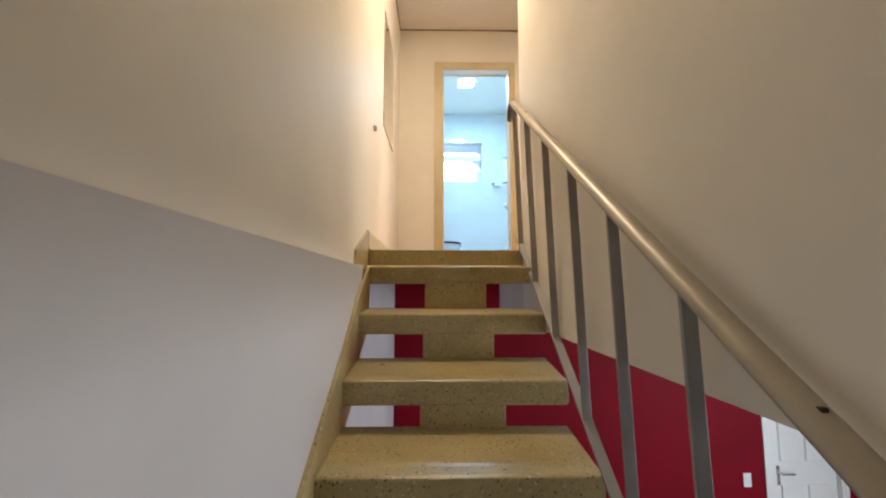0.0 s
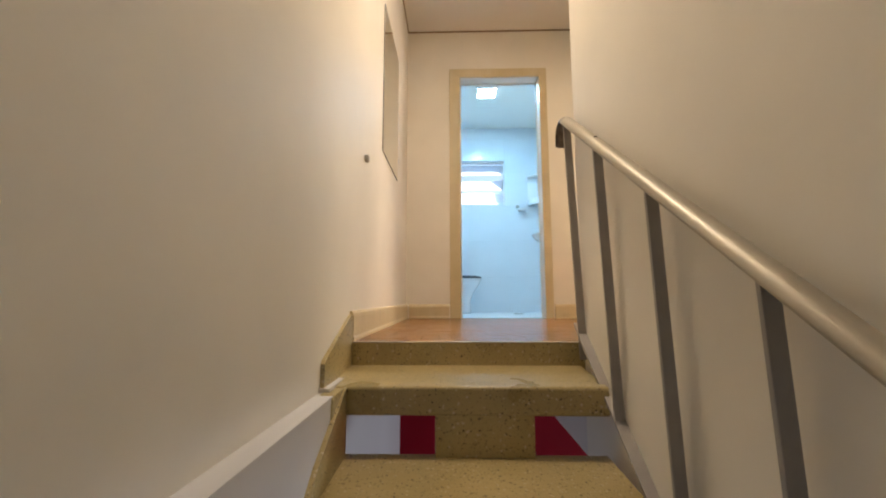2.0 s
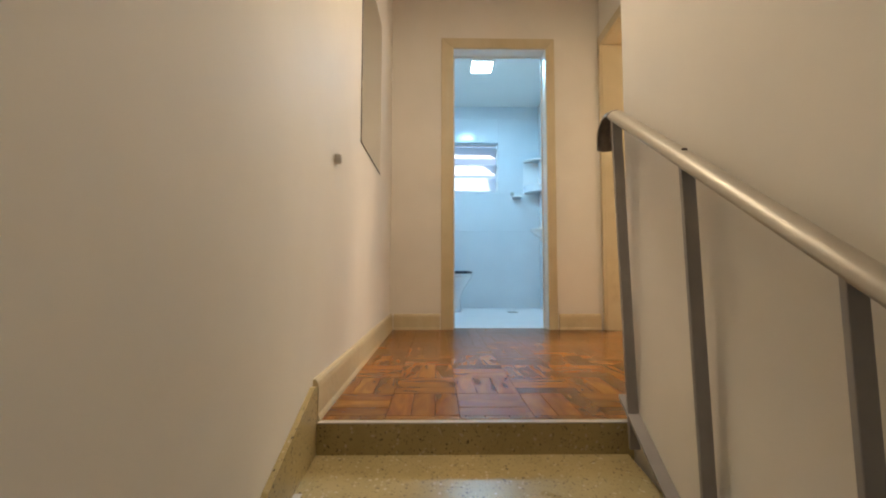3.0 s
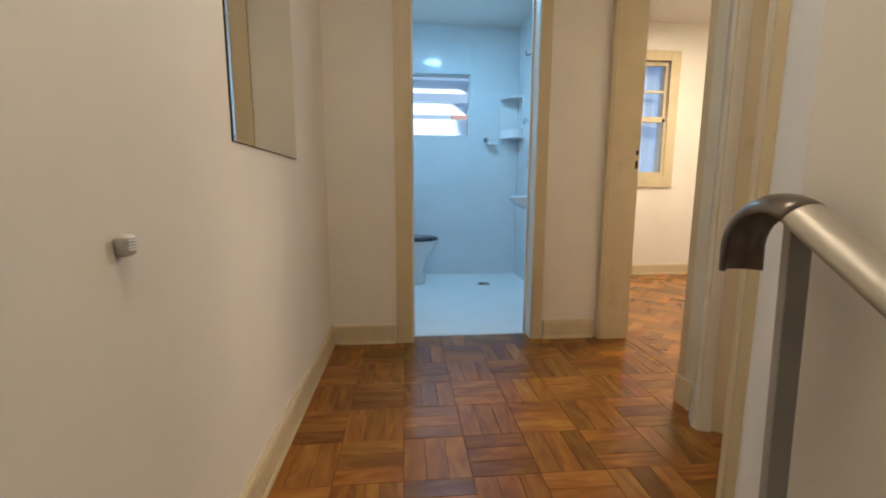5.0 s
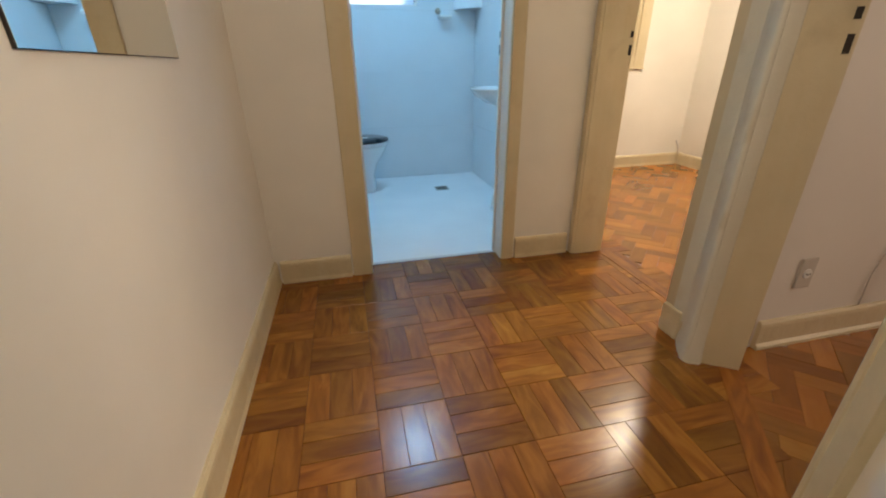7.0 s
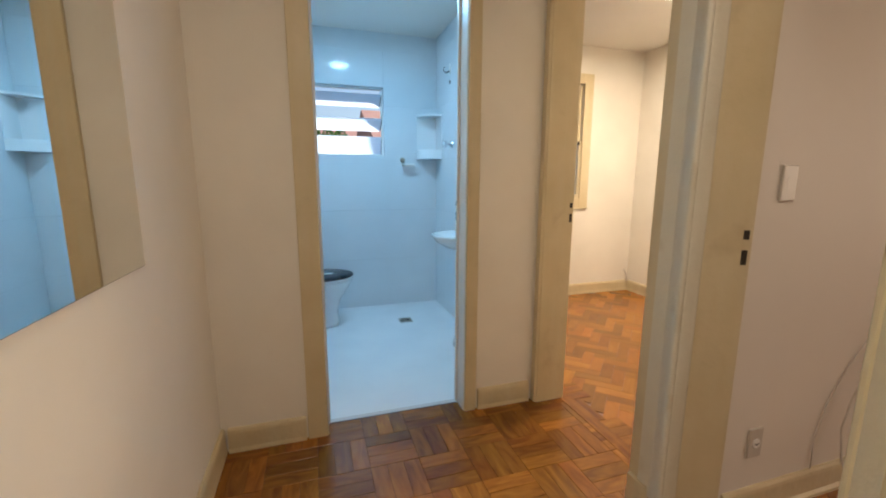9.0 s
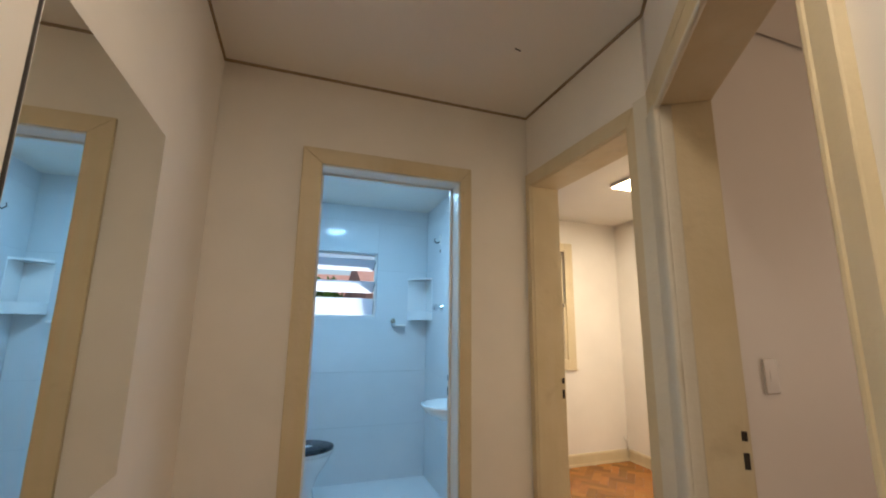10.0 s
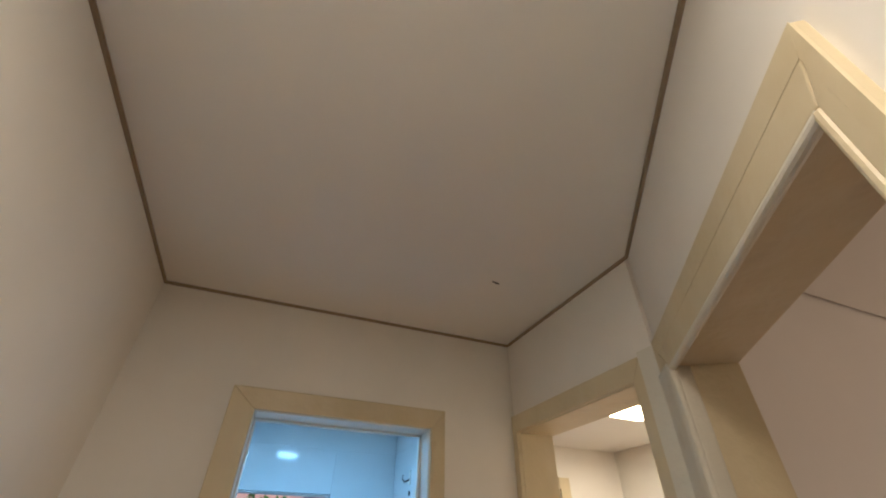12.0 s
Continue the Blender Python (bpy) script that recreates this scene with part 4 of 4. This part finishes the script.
def neighbour(x, y, w, d, eave, ridge):
    """A low house with a tiled gable roof, seen through the bathroom louvres."""
    root = tagged(empty("neighbour_house", (x, y, -3.0)), "low white house with an orange clay tile roof", "house", "neighbouring houses")
    part("wall", boxed(-w / 2, -d / 2, 0, w / 2, d / 2, eave), white_paint, root)
    bm = bmesh.new()
    e = 0.4
    pts = [(-d / 2 - e, eave - 0.1), (0, ridge), (d / 2 + e, eave - 0.1), (d / 2 + e, eave - 0.25), (-d / 2 - e, eave - 0.25)]
    side_prism(pts, -w / 2 - e, w / 2 + e, bm)
    part("roof", bm, roof_clay, root)
    for k in (-1, 1):
        win = part("window", boxed(k * w / 4 - 0.5, -d / 2 - 0.03, 1.0, k * w / 4 + 0.5, -d / 2 + 0.02, 2.1, bevel=0.01), dark_hole, root)
        part("sill", boxed(k * w / 4 - 0.6, -d / 2 - 0.12, 0.92, k * w / 4 + 0.6, -d / 2 - 0.03, 1.0), concrete, win)
    return root


neighbour(4.4, 16.5, 3.4, 5.0, 5.2, 6.3)
neighbour(1.6, 22.0, 4.0, 5.0, 5.4, 6.5)
neighbour(7.5, 24.0, 6.0, 6.0, 4.9, 6.6)


def tree(x, y, height):
    root = tagged(empty("garden_tree", (x, y, -3.0)), "green leafy garden tree behind the houses", "tree")
    part("trunk", tube([(0, 0, 0), (0.05, 0.02, height * 0.35), (-0.03, 0.05, height * 0.7), (0, 0, height * 0.9)], 0.14, 10), bark, root)
    rng = random.Random(7)
    bm = bmesh.new()
    for k in range(1400):
        a, b, r = rng.uniform(0, 6.283), rng.uniform(-0.6, 1.2), rng.uniform(0.4, 1.0) ** 0.5
        lump = 1 + 0.3 * math.sin(3 * a) * math.cos(2 * b)
        c = Vector((math.cos(a) * math.cos(b) * 1.0 * r * lump, math.sin(a) * math.cos(b) * 1.0 * r * lump, height * 0.8 + math.sin(b) * 1.3 * r * lump))
        q = Euler((rng.uniform(0, 6), rng.uniform(0, 6), rng.uniform(0, 6))).to_matrix()
        s = rng.uniform(0.08, 0.16)
        vs = [bm.verts.new(c + q @ Vector(p) * s) for p in ((-1, 0, 0), (0, -0.4, 0.1), (1, 0, 0), (0, 0.4, 0.1))]
        bm.faces.new(vs)
    part("crown", bm, leaf_green, root)
    return root


tree(1.3, 17.5, 5.7)

# ---- tiles and parquet pieces ----
def tile_mesh(w, h, name):
    return mesh_of(boxed(0.0004, 0, 0.0004, w - 0.0004, 0.012, h - 0.0004, bevel=0.0003, segments=1), name, tile_white)


def tile_wall(parent_name, origin, along, into, length, z_rows, widths, holes=()):
    """Wall tiles over a wall's face, cut round the openings."""
    parent = bpy.data.objects[parent_name]
    made = {}
    ang = math.atan2(along[1], along[0])
    for z0, z1 in zip(z_rows, z_rows[1:]):
        s = 0.0
        while s < length - 0.01:
            e = min(s + widths, length)
            cells = [(s, e, z0, z1)]
            for a0, a1, b0, b1 in holes:
                nxt = []
                for c0, c1, d0, d1 in cells:
                    if c1 <= a0 or c0 >= a1 or d1 <= b0 or d0 >= b1:
                        nxt.append((c0, c1, d0, d1))
                        continue
                    if c0 < a0:
                        nxt.append((c0, a0, d0, d1))
                    if c1 > a1:
                        nxt.append((a1, c1, d0, d1))
                    m0, m1 = max(c0, a0), min(c1, a1)
                    if d0 < b0:
                        nxt.append((m0, m1, d0, b0))
                    if d1 > b1:
                        nxt.append((m0, m1, b1, d1))
                cells = nxt
            for c0, c1, d0, d1 in cells:
                if c1 - c0 < 0.01 or d1 - d0 < 0.01:
                    continue
                key = (round(c1 - c0, 4), round(d1 - d0, 4))
                if key not in made:
                    made[key] = tile_mesh(*key, "wall_tile")
                t = new("wall_tile", made[key])
                t.parent = parent
                t.matrix_basis = Matrix.Translation((origin[0] + along[0] * c0, origin[1] + along[1] * c0, d0)) @ Matrix.Rotation(ang, 4, "Z")
            s = e


ZR = [BF, 0.448, 0.923, 1.398, 1.873, 2.348, 2.51]
tile_wall("wall_bath_north", (BX0, BY1), (1, 0), None, BX1 - BX0, ZR, 1.60, [(0.72 - BX0, 1.437 - BX0, 1.425, 2.035)])
tile_wall("wall_bath_east", (BX1, BY1), (0, -1), None, BY1 - YF - 0.15, ZR, 1.60)

PB = 0.2125
SW = PB / 3
slat_mesh = mesh_of(boxed(-PB / 2 + 0.0005, -SW / 2 + 0.0005, -0.012, PB / 2 - 0.0005, SW / 2 - 0.0005, 0.0, bevel=0.0009, segments=1), "parquet_strip", parquet_wood)
hall_floor = structure(part("floor", prism([(XL - 0.01, 3.325), (1.232, 3.325), (1.25, 3.37), (1.93, 4.28), (1.93, 5.11), (1.905, 5.12), (1.9, YF + 0.03), (1.486, YF + 0.03), (1.486, YF + 0.083), (0.806, YF + 0.083), (0.806, YF + 0.03), (XL - 0.01, YF + 0.03)], -0.0119, -0.0045), joint_dark), "varnished parquet hall floor laid in squares of three strips", "floor")
rng = random.Random(3)
EDGE, EDGE_N, cut_meshes = 3.332, YF + 0.082, {}


def in_hall(x, y, pad):
    if x < XL + pad or y < 3.2 or y > YF + 0.19:
        return False
    rel = Vector((x, y)) - A2
    if y > 4.36:
        return x < (1.93 if y < 4.40 else 2.13)
    return rel.dot(N2) < 0.165


for i in range(-2, 9):
    for j in range(-7, 5):
        bx, by = 0.535 + (i + 0.5) * PB, 4.425 + (j + 0.5) * PB
        upright = (i + j) % 2 != 0
        for k in (-1, 0, 1):
            x, y = (bx + k * SW, by) if upright else (bx, by + k * SW)
            if not in_hall(x, y, -0.05):
                continue
            half = PB / 2 if upright else SW / 2
            # strips at the head of the stairs and in the bathroom doorway are cut off in a straight line
            lo, hi = max(y - half, EDGE), min(y + half, EDGE_N)
            if hi - lo < 0.006:
                continue
            mesh = slat_mesh
            if hi - lo < 2 * half - 1e-6:
                key = (upright, round(hi - lo, 4))
                if key not in cut_meshes:
                    lx, ly = (hi - lo, SW) if upright else (PB, hi - lo)
                    cut_meshes[key] = mesh_of(boxed(-lx / 2 + 0.0005, -ly / 2 + 0.0005, -0.012, lx / 2 - 0.0005, ly / 2 - 0.0005, 0.0, bevel=0.0009, segments=1), "parquet_strip", parquet_wood)
                mesh = cut_meshes[key]
                y = (lo + hi) / 2
            s = new("parquet_strip", mesh)
            s.parent = hall_floor
            s.matrix_basis = pose(x, y, rng.uniform(-0.0004, 0.0004), rng.uniform(-0.17, 0.17), rng.uniform(-0.09, 0.09), (90 if upright else 0) + rng.uniform(-0.15, 0.15) + rng.choice((0, 180)))


for name, m, length in (("threshold_board", pose(2.088, 4.7475, 0.0, 0, 0, 90), 0.705), ("threshold_board", Matrix.Translation((*(A2 + U2 * 0.657 + N2 * 0.128), 0)) @ Matrix.Rotation(math.atan2(U2.y, U2.x), 4, "Z"), 0.815)):
    tb = structure(part(name, boxed(-length / 2, -0.034, -0.008, length / 2, 0.034, 0.0022, bevel=0.001), parquet_wood), "light varnished board across a doorway", "threshold")
    tb.matrix_basis = m


def strip_floor(name, x0, y0, x1, y1, keep, angle, label):
    """Herringbone parquet as one joined sheet of strips."""
    L, W = 0.2125, 0.0708
    bm = bmesh.new()
    uv = bm.loops.layers.uv.new("UVMap")
    rot = Matrix.Rotation(radians(angle), 2)
    mid = Vector(((x0 + x1) / 2, (y0 + y1) / 2))
    rng2 = random.Random(5)
    n = int(max(x1 - x0, y1 - y0) / W) + 8
    for r in range(-n, n):
        for c in range(-n // 2, n // 2):
            for kind in (0, 1):
                # blocks of a herringbone: one strip along, one across, stepping by the strip's width
                ox = c * 2 * L + r * W
                oy = r * W
                if kind == 0:
                    a = (ox, oy, ox + L, oy + W)
                else:
                    a = (ox + L, oy + W - L, ox + L + W, oy + W)
                cx, cy2 = (a[0] + a[2]) / 2, (a[1] + a[3]) / 2
                p = rot @ Vector((cx, cy2)) + mid
                if not (x0 < p.x < x1 and y0 < p.y < y1 and keep(p.x, p.y)):
                    continue
                g = 0.0006
                lift = rng2.uniform(-0.0028, -0.0018)
                base = [(a[0] + g, a[1] + g), (a[2] - g, a[1] + g), (a[2] - g, a[3] - g), (a[0] + g, a[3] - g)]
                pts = [rot @ Vector(q) + mid for q in base]
                top = [bm.verts.new((q.x, q.y, lift)) for q in pts]
                low = [bm.verts.new((q.x, q.y, -0.012)) for q in pts]
                f = bm.faces.new(top)
                for lp, q in zip(f.loops, base):
                    lx, ly = q[0] - a[0], q[1] - a[1]
                    lp[uv].uv = (lx, ly) if kind == 0 else (ly, lx)
                for i in range(4):
                    k2 = (i + 1) % 4
                    bm.faces.new((top[i], low[i], low[k2], top[k2]))
    return tagged(part(name, bm, parquet_joined), label, "floor", kind="stuff")


strip_floor("bedroom_parquet", 2.04, 4.26, RX1 + 0.05, RY1 + 0.05, lambda x, y: x > 2.10, 45, "varnished herringbone parquet strips in the bedroom")
strip_floor("study_parquet", 1.4, 2.6, 4.4, 4.22, lambda x, y: (Vector((x, y)) - A2).dot(N2) > 0.10, 45, "varnished parquet strips of the second room")
structure(part("floor_study_rest", prism([(1.391, 0.8), (5.0, 0.8), (5.0, 2.6), (1.391, 2.6)], -0.0119, -0.001), subfloor_brown), "dark floor of the second room", "floor")
